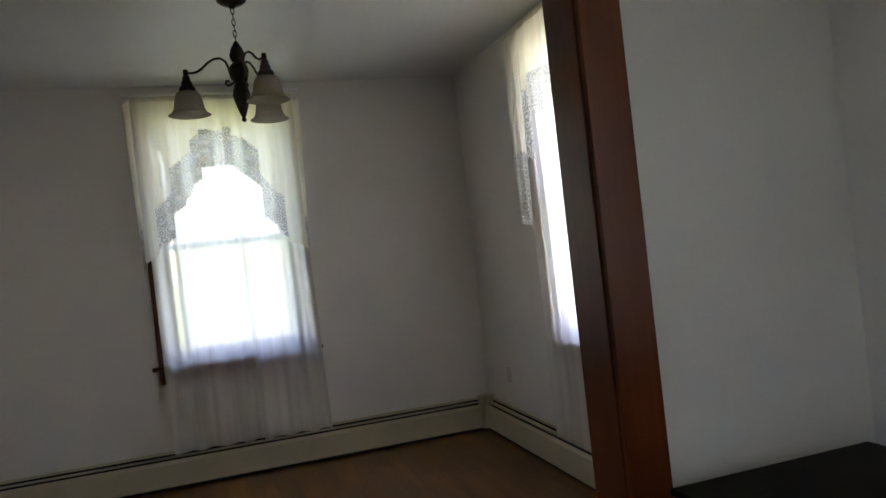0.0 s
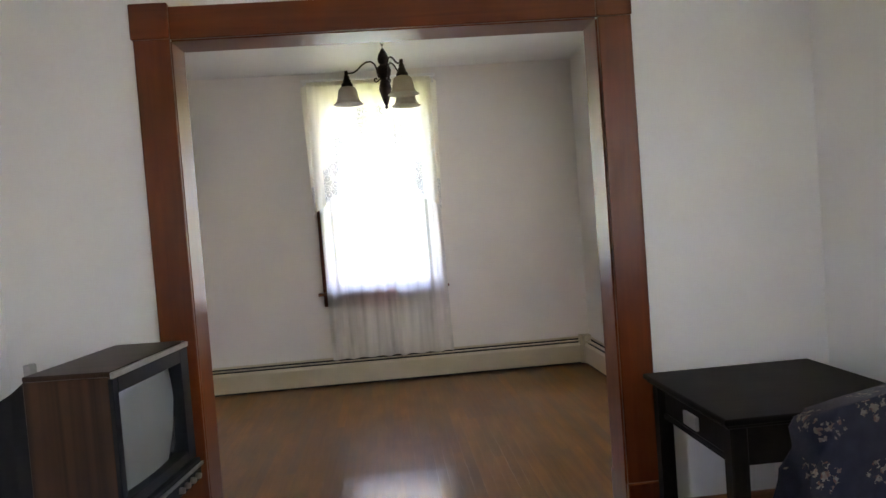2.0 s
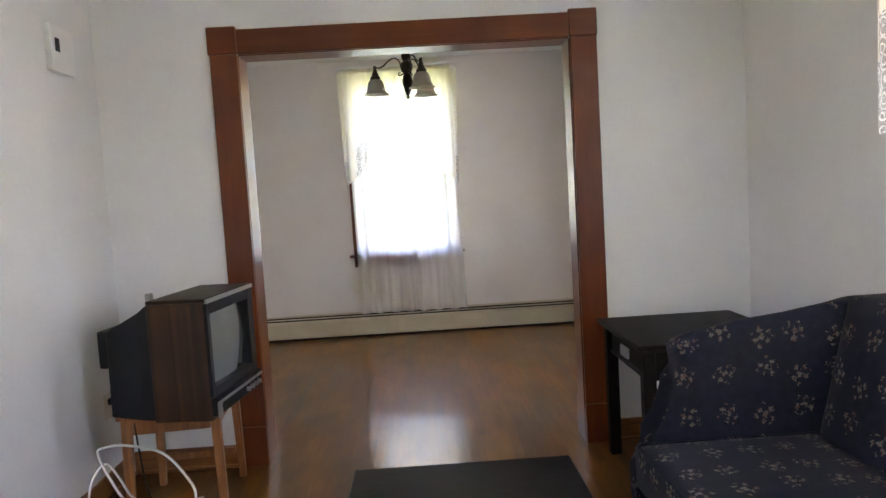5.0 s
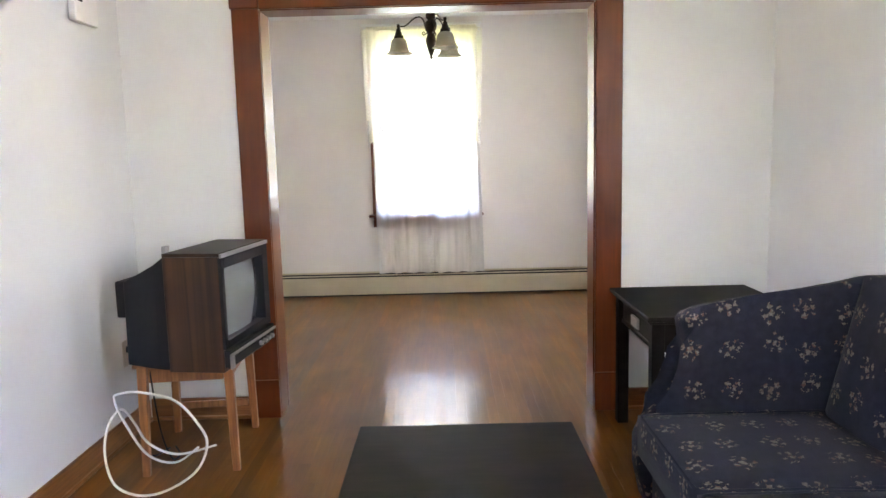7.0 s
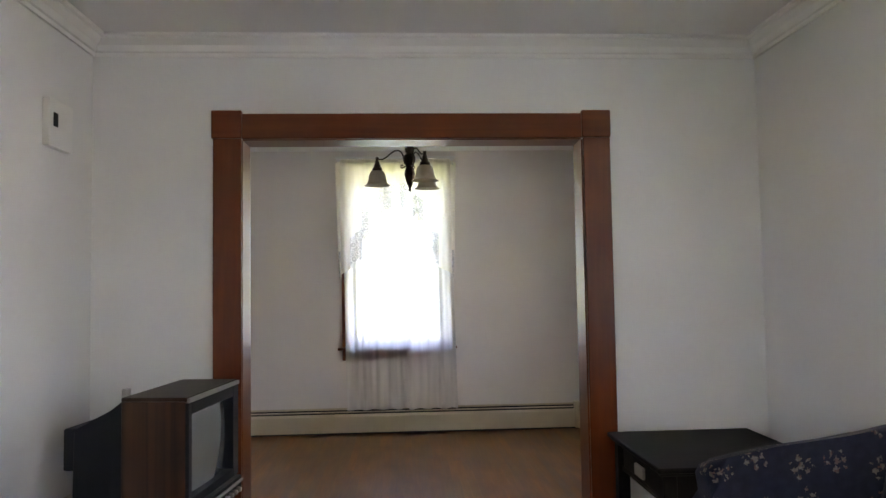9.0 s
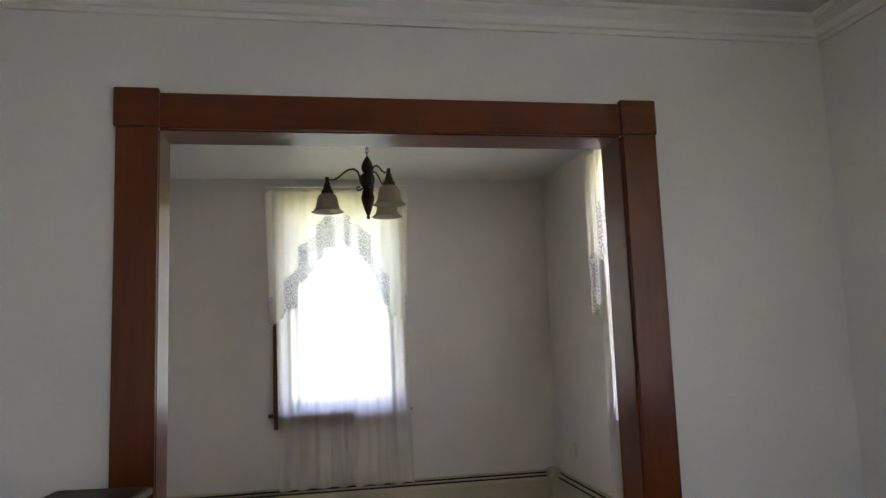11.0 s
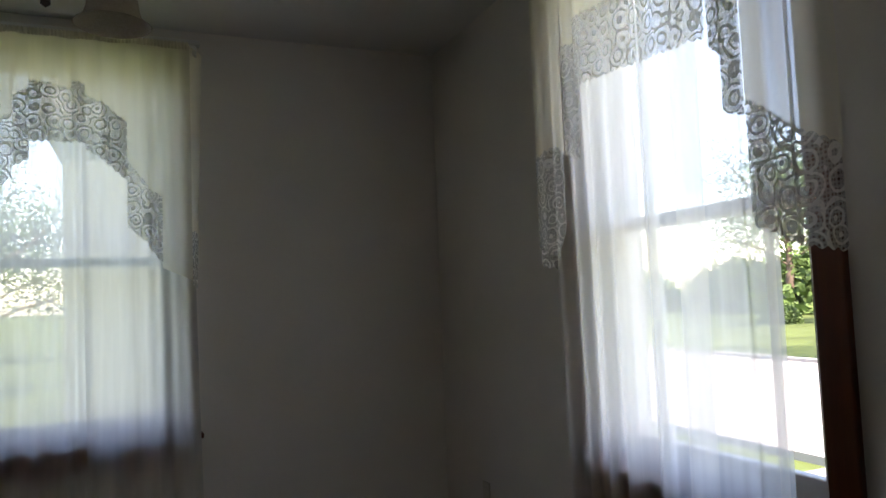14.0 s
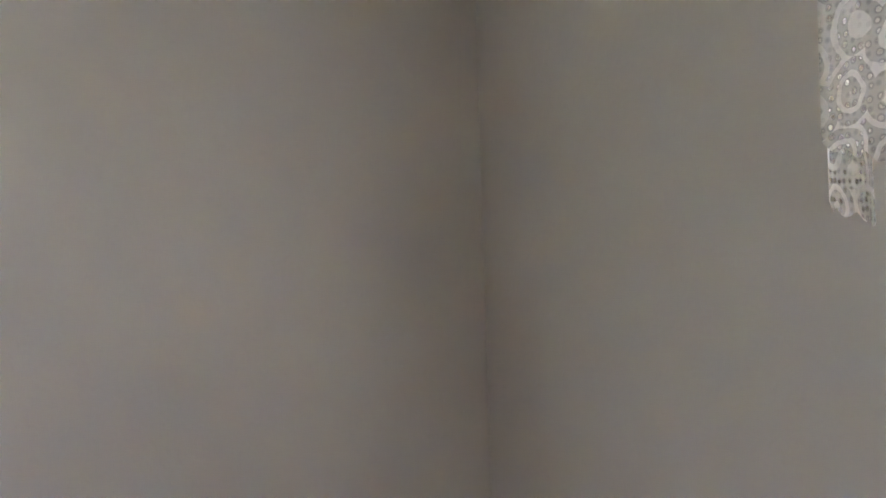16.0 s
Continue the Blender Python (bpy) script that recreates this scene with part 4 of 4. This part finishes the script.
for x in (0.028, EX - 0.084):
    for y in (-0.084, -EY + 0.028):
        blocks("leg", [(x, x + 0.056, y, y + 0.056, 0.001, EZ - 0.035)], M_ESPRESSO, et, bevel=0.004, seg=1)
for y in (-0.070, -EY + 0.048):
    blocks("apron", [(0.086, EX - 0.086, y, y + 0.022, EZ - 0.165, EZ - 0.035)], M_ESPRESSO, et, bevel=0.002, seg=1)
blocks("apron", [(EX - 0.07, EX - 0.048, -EY + 0.086, -0.086, EZ - 0.165, EZ - 0.035)], M_ESPRESSO, et, bevel=0.002, seg=1)
blocks("apron_rail", [(0.045, 0.067, -EY + 0.086, -0.086, EZ - 0.165, EZ - 0.145), (0.045, 0.067, -EY + 0.086, -0.086, EZ - 0.055, EZ - 0.035)], M_ESPRESSO, et, bevel=0.002, seg=1)
drawer = blocks("drawer", [(0.048, 0.068, -EY + 0.10, -0.10, EZ - 0.143, EZ - 0.057)], M_ESPRESSO, et, bevel=0.003, seg=1)
blocks("drawer_pull", [(0.034, 0.047, -EY / 2 - 0.055, -EY / 2 + 0.055, EZ - 0.125, EZ - 0.075)], M_GREYM, drawer, "dull grey metal pull plate", bevel=0.004, seg=2)

# ---- coffee table ----
ct = base("coffee_table", pose(-0.245, -1.24, 0), "low dark espresso coffee table with a plain top", "coffee table")
bm = bmesh.new()
box(bm, 0.0, 0.785, -1.0, 0.0, 0.392, 0.42)
soften(bm, 0.006, 3)
part("tabletop", bm, M_ESPRESSO, ct)
for x in (0.03, 0.70):
    for y in (-0.085, -0.97):
        blocks("leg", [(x, x + 0.055, y, y + 0.055, 0.001, 0.391)], M_ESPRESSO, ct, bevel=0.004, seg=1)
for y in (-0.070, -0.955):
    blocks("apron", [(0.086, 0.70, y, y + 0.02, 0.31, 0.391)], M_ESPRESSO, ct, bevel=0.002, seg=1)
for x in (0.045, 0.72):
    blocks("apron", [(x, x + 0.02, -0.914, -0.086, 0.31, 0.391)], M_ESPRESSO, ct, bevel=0.002, seg=1)

# ---- sofa ----
sofa = base("sofa", pose(0, 0, 0), "navy floral camel-back sofa with rolled wing arms", "sofa")
SN, SS = -1.30, -2.50    # inner faces of the arms
SM = (SN + SS) / 2
bm = bmesh.new()
box(bm, 0.815, 1.60, SS, SN, 0.13, 0.315)
soften(bm, 0.025, 3)
part("seat_base", bm, M_FLORAL, sofa, smooth=True)


def puffy(x0, x1, y0, y1, z0, z1, crown):
    """A stuffed cushion with rounded, slightly sagging edges."""
    bm = bmesh.new()
    n = 10
    top, bot = {}, {}
    for i in range(n + 1):
        for j in range(n + 1):
            a, b = i / n, j / n
            e = min(a, 1 - a, b, 1 - b) * 2
            lift = crown * (1 - (2 * a - 1) ** 4) * (1 - (2 * b - 1) ** 4)
            x, y = x0 + a * (x1 - x0), y0 + b * (y1 - y0)
            top[i, j] = bm.verts.new((x, y, z1 + lift))
            bot[i, j] = bm.verts.new((x, y, z0))
    for i in range(n):
        for j in range(n):
            bm.faces.new((top[i, j], top[i + 1, j], top[i + 1, j + 1], top[i, j + 1]))
            bm.faces.new((bot[i, j], bot[i, j + 1], bot[i + 1, j + 1], bot[i + 1, j]))
    rim = [(i, 0) for i in range(n)] + [(n, j) for j in range(n)] + [(i, n) for i in range(n, 0, -1)] + [(0, j) for j in range(n, 0, -1)]
    for p, q in zip(rim, rim[1:] + rim[:1]):
        bm.faces.new((bot[p], bot[q], top[q], top[p]))
    edge = [e for e in bm.edges if e.is_valid and len(e.link_faces) == 2 and e.calc_face_angle(0) > 0.9]
    bmesh.ops.bevel(bm, geom=edge, offset=0.028, segments=4, profile=0.5, affect="EDGES", clamp_overlap=True)
    return bm


def piping(x0, x1, y0, y1, z):
    bm = bmesh.new()
    r = 0.03
    loop = []
    for cx, cy, a0 in ((x1 - r, y1 - r, 0), (x0 + r, y1 - r, 90), (x0 + r, y0 + r, 180), (x1 - r, y0 + r, 270)):
        loop += [(cx + r * math.cos(radians(a0 + k)), cy + r * math.sin(radians(a0 + k)), z) for k in (0, 30, 60, 90)]
    tube(bm, loop + loop[:1], 0.006, 6)
    return bm


for y0, y1 in ((SM + 0.006, SN - 0.004), (SS + 0.004, SM - 0.006)):
    c = part("seat_cushion", puffy(0.765, 1.44, y0, y1, 0.318, 0.462, 0.022), M_FLORAL, sofa, smooth=True)
    part("piping", piping(0.769, 1.436, y0 + 0.004, y1 - 0.004, 0.462), M_FLORAL, c, smooth=True)


def arm_outline():
    """Side of a wing arm, front at low x: S-shaped front edge, top rising to the back."""
    pts = [(0.80, 0.12), (0.775, 0.24), (0.775, 0.35), (0.80, 0.41), (0.862, 0.46), (0.915, 0.53), (0.950, 0.63), (0.956, 0.71), (0.934, 0.775), (0.928, 0.815), (0.945, 0.842), (0.99, 0.856)]
    for k in range(1, 7):
        t = k / 6
        pts.append((0.99 + t * 0.60, 0.856 + 0.098 * t + 0.006 * math.sin(2 * math.pi * t)))
    return pts + [(1.66, 0.94), (1.68, 0.12)]


for s, y0, y1 in ((1, SN + 0.002, SN + 0.145), (-1, SS - 0.145, SS - 0.002)):
    bm = bmesh.new()
    extrude_y(bm, arm_outline(), y0, y1)
    for v in bm.verts:
        if (s > 0 and v.co.y > SN + 0.1) or (s < 0 and v.co.y < SS - 0.1):
            v.co.z -= 0.035 if v.co.z > 0.7 else 0
    rim = [e for e in bm.edges if abs(e.verts[0].co.y - e.verts[1].co.y) < 0.01]
    bmesh.ops.bevel(bm, geom=rim, offset=0.042, segments=5, profile=0.5, affect="EDGES", clamp_overlap=True)
    part("arm", bm, M_FLORAL, sofa, smooth=True)


def back_top(y):
    t = abs(y - SM) / (SN - SM)
    return 0.995 - 0.055 * (1 - math.cos(math.pi * min(1, t))) / 2 + (0.012 * max(0, t - 0.8) / 0.2)


def back_panel(y0, y1):
    bm = bmesh.new()
    n, k = 12, 10
    front, rear = {}, {}
    for i in range(n + 1):
        y = y0 + (y1 - y0) * i / n
        for j in range(k + 1):
            b = j / k
            z = 0.30 + b * (back_top(y) - 0.30)
            lean = 1.40 + 0.155 * b
            puff = 0.035 * (1 - (2 * i / n - 1) ** 4) * (1 - (2 * b - 1) ** 4)
            front[i, j] = bm.verts.new((lean - puff, y, z))
            rear[i, j] = bm.verts.new((1.66 + 0.03 * b, y, z))
    for i in range(n):
        for j in range(k):
            bm.faces.new((front[i, j], front[i, j + 1], front[i + 1, j + 1], front[i + 1, j]))
            bm.faces.new((rear[i, j], rear[i + 1, j], rear[i + 1, j + 1], rear[i, j + 1]))
    rim = [(i, 0) for i in range(n)] + [(n, j) for j in range(k)] + [(i, k) for i in range(n, 0, -1)] + [(0, j) for j in range(k, 0, -1)]
    for p, q in zip(rim, rim[1:] + rim[:1]):
        bm.faces.new((front[p], front[q], rear[q], rear[p]))
    edge = [e for e in bm.edges if len(e.link_faces) == 2 and e.calc_face_angle(0) > 0.9]
    bmesh.ops.bevel(bm, geom=edge, offset=0.024, segments=4, profile=0.5, affect="EDGES", clamp_overlap=True)
    return bm


third = (SN - SS) / 3
for i in range(3):
    part("backrest", back_panel(SS + third * i + 0.001, SS + third * (i + 1) - 0.001), M_FLORAL, sofa, smooth=True)
for x in (0.88, 1.58):
    for y in (SN + 0.04, SS - 0.10):
        bm = bmesh.new()
        v = box(bm, x, x + 0.055, y, y + 0.055, 0.0, 0.135)
        soften(bm, 0.006, 2)
        part("leg", bm, M_TRIM, sofa, "dark turned wooden foot")

# cloth coordinates: each face laid flat on its main plane
for ob in sofa.children_recursive:
    if ob.data.materials[0] == M_FLORAL:
        layer = ob.data.uv_layers.new(name="cloth")
        for poly in ob.data.polygons:
            nx, ny, nz = (abs(q) for q in poly.normal)
            for li in poly.loop_indices:
                c = ob.data.vertices[ob.data.loops[li].vertex_index].co
                layer.data[li].uv = (c.x, c.y) if nz >= max(nx, ny) else ((c.x, c.z) if ny >= nx else (c.y + 0.31, c.z))

# ---- outdoors ----
bm = bmesh.new()
grid = [-600, -120, -40, -15, 0, 15, 40, 120, 600]
gv = [[bm.verts.new((x, y, -0.72 + (0.08 * math.sin(x * 0.11) * math.cos(y * 0.09) if abs(x) < 130 and abs(y) < 130 else 0))) for y in grid] for x in grid]
for i in range(8):
    for j in range(8):
        bm.faces.new((gv[i][j], gv[i + 1][j], gv[i + 1][j + 1], gv[i][j + 1]))
tagged(part("ground", bm, M_GRASS, smooth=True), "sunlit green lawn stretching away from the house", "lawn", kind="structure")
tagged(blocks("road", [(7.4, 15.6, -200, 200, -0.9, -0.60)], M_ROAD), "pale sun-bleached asphalt street beyond the lawn", "road", kind="structure")
tagged(blocks("pavement", [(2.6, 7.4, 3.6, 5.4, -0.9, -0.595)], M_ROAD), "pale concrete driveway leading to the street", "driveway", kind="structure")
tagged(blocks("foundation", [(WEST - 0.25, L_EAST + 0.25, L_SOUTH - 0.25, NORTH + 0.25, -0.9, -0.05)], M_SIDING), "grey house foundation under the floor", "foundation", kind="structure")


def build_tree(m, label, height, spread, leaves, rng):
    t = base("tree", m, label, "tree", "street trees")
    bm = bmesh.new()
    trunk_top = height * 0.55
    tube_pts = [(0.06 * math.sin(k * 1.3), 0.06 * math.cos(k), trunk_top * k / 6) for k in range(7)]
    rings = []
    for k, p in enumerate(tube_pts):
        r = 0.24 * (1 - 0.11 * k) * height / 8
        rings.append([bm.verts.new((p[0] + r * math.cos(a), p[1] + r * math.sin(a), p[2])) for a in [2 * math.pi * i / 10 for i in range(10)]])
    for a, b in zip(rings, rings[1:]):
        for i in range(10):
            bm.faces.new((a[i], a[(i + 1) % 10], b[(i + 1) % 10], b[i]))
    tips = []
    for k in range(11):
        a, z0 = k * 2.4, height * (0.28 + 0.025 * k)
        reach = spread * rng.uniform(0.5, 0.85)
        tip = (reach * math.cos(a), reach * math.sin(a), z0 + height * rng.uniform(0.12, 0.38))
        tube(bm, [(0, 0, z0), (tip[0] * 0.5, tip[1] * 0.5, (z0 + tip[2]) / 2 + 0.2), tip], 0.05 * height / 8, 6)
        tips.append(tip)
    part("trunk", bm, M_BARK, t)
    verts, faces = [], []
    for tip in tips + [(0, 0, height * 0.85), (0.3, -0.2, height * 0.7)]:
        for _ in range(leaves // 13):
            d = Vector((rng.gauss(0, 1), rng.gauss(0, 1), rng.gauss(0, 0.8)))
            c = Vector(tip) + d * spread * 0.22
            u = Vector((rng.gauss(0, 1), rng.gauss(0, 1), rng.gauss(0, 1))).normalized()
            w = u.orthogonal().normalized()
            s = rng.uniform(0.07, 0.14)
            i = len(verts)
            verts += [c - u * s, c + w * s * 0.5, c + u * s, c - w * s * 0.5]
            faces.append((i, i + 1, i + 2, i + 3))
    me = bpy.data.meshes.new("crown")
    me.from_pydata([tuple(v) for v in verts], [], faces)
    me.materials.append(M_LEAF)
    cr = new("crown", me)
    cr.parent = t
    return t


rng = random.Random(7)
oak = build_tree(pose(19.5, 9, -0.72), "broad green street tree in full leaf", 9.0, 4.2, 5200, rng)
for x, y, r, s in ((32, 24, 40, 1.1), (30, -6, 100, 1.0), (38, 6, 200, 1.25), (28, -20, 300, 0.95), (40, 34, 150, 1.3), (-3.6, 20, 250, 0.62), (-6, 34, 20, 0.9), (-16, 27, 10, 1.05), (30, 46, 190, 1.3), (-12, 44, 330, 1.4)):
    copy_thing(oak, pose(x, y, -0.72, 0, 0, r) @ Matrix.Diagonal((s, s, s, 1)))


def build_shrub(m, size, rng):
    verts, faces = [], []
    for _ in range(3600):
        d = Vector((rng.gauss(0, 1), rng.gauss(0, 1), rng.gauss(0, 1))).normalized() * (rng.uniform(0.3, 1.0) ** 0.4)
        c = Vector((d.x * size * 1.2, d.y * size, abs(d.z) * size * 1.1)) * rng.uniform(0.85, 1.1)
        u = Vector((rng.gauss(0, 1), rng.gauss(0, 1), rng.gauss(0, 1))).normalized()
        w = u.orthogonal().normalized()
        s = rng.uniform(0.05, 0.10)
        i = len(verts)
        verts += [c - u * s, c + w * s * 0.6, c + u * s, c - w * s * 0.6]
        faces.append((i, i + 1, i + 2, i + 3))
    me = bpy.data.meshes.new("shrub")
    me.from_pydata([tuple(v) for v in verts], [], faces)
    me.materials.append(M_LEAF)
    ob = new("shrub", me)
    ob.matrix_basis = m
    return tagged(ob, "rounded leafy green garden shrub on the lawn", "shrub", "garden shrubs")


shrub = build_shrub(pose(29.5, 19.0, -0.72), 1.0, rng)
for x, y, r in ((31, 27, 50), (30, 9, 120), (33, -2, 200), (1.75, 12.2, 30), (-4.2, 17.5, 140), (-6.5, 19, 260)):
    copy_thing(shrub, pose(x, y, -0.72, 0, 0, r))

for k in range(11):
    big = 2.2 + 0.7 * math.sin(k * 1.9)
    hedge = copy_thing(shrub, pose(43 + 2.5 * math.sin(k * 2.7), -14 + 7.0 * k, -0.72, 0, 0, 61 * k) @ Matrix.Diagonal((big * 1.5, big * 1.7, big * 1.5, 1)))
    tagged(hedge, "large leafy bush across the street", "bush", "street bushes")
tagged(blocks("kerb", [(15.6, 15.78, -200, 200, -0.9, -0.50)], M_ROAD, bevel=0.02, seg=1), "low concrete kerb along the street", "kerb", kind="structure")

house = base("neighbour_house", pose(-1.08, 14.1, -0.72), "sage green clapboard neighbouring house with a grey roof", "house")
bm = bmesh.new()
box(bm, 0.0, 10.0, 0.0, 8.0, 0.0, 5.6)
part("wall", bm, M_CLAP, house)
for k in range(36):
    bm = bmesh.new()
    v = box(bm, -0.015, 10.015, -0.016, -0.001, 0.30 + 0.145 * k, 0.30 + 0.145 * k + 0.150)
    for q in v:
        if q.co.y < -0.01 and q.co.z > 0.30 + 0.145 * k + 0.1:
            q.co.y = -0.010
    part("clapboard", bm, M_CLAP, house)
bm = bmesh.new()
ends = [[bm.verts.new((x, y, z)) for y, z in ((-0.45, 5.45), (-0.45, 5.62), (4.0, 8.6), (8.45, 5.62), (8.45, 5.45))] for x in (-0.35, 10.35)]
for i in range(5):
    bm.faces.new((ends[0][i], ends[1][i], ends[1][(i + 1) % 5], ends[0][(i + 1) % 5]))
bm.faces.new(ends[0])
bm.faces.new(ends[1][::-1])
part("roof", bm, M_ROOF, house, "grey shingled gable roof")

# ---- floor: subfloor, then boards ----
floor = base("floor", pose(0, 0, 0), "glossy varnished oak strip floor running through both rooms", "floor", kind="structure")
blocks("subfloor", [(WEST - 0.1, L_EAST + 0.1, L_SOUTH - 0.1, NORTH + 0.1, -0.05, -0.018)], M_SLOTSHADE_SUBFLOOR, floor)
BOARD, GAP = 0.0572, 0.00025
lengths = (0.6, 0.8, 1.0, 1.2, 1.4, 1.6, 1.8)
board_mesh = {}


def board_box(bm, x0, x1, y0, y1, z):
    box(bm, x0, x1, y0, y1, -0.017, z)


for ln in lengths:
    bm = bmesh.new()
    board_box(bm, -BOARD / 2 + GAP / 2, BOARD / 2 - GAP / 2, GAP / 2, ln - GAP / 2, 0.0)
    me = bpy.data.meshes.new("floor_board")
    bmesh.ops.recalc_face_normals(bm, faces=bm.faces)
    bm.to_mesh(me)
    bm.free()
    me.materials.append(M_OAK)
    board_mesh[ln] = me
rest = bmesh.new()
brng = random.Random(3)
columns = int((L_EAST - WEST) / BOARD) + 1
made = 0
for c in range(columns):
    x = WEST + BOARD * (c + 0.5)
    y = -1.35 - brng.uniform(0.0, 0.8)
    start = y
    while y < NORTH - 0.02:
        fits = [q for q in lengths if NORTH <= y + q <= NORTH + 0.2]
        ln = fits[0] if fits else brng.choice([q for q in lengths[1:] if y + q < NORTH - 0.5] or lengths[:1])
        z = 0.0
        if y + ln < NORTH + 0.21 and abs(x) < 1.75 and made < 300:
            ob = new("floor_board", board_mesh[ln])
            ob.location = (x, y, z)
            ob.parent = floor
            made += 1
        else:
            board_box(rest, x - BOARD / 2 + GAP / 2, x + BOARD / 2 - GAP / 2, y + GAP / 2, min(y + ln, NORTH + 0.15) - GAP / 2, z)
        y += ln
    y = start
    while y > L_SOUTH:
        ln = brng.choice(lengths)
        board_box(rest, x - BOARD / 2 + GAP / 2, x + BOARD / 2 - GAP / 2, max(y - ln, L_SOUTH - 0.05) + GAP / 2, y - GAP / 2, 0.0)
        y -= ln
tagged(part("floor_boards", rest, M_OAKREST, floor), kind="stuff")
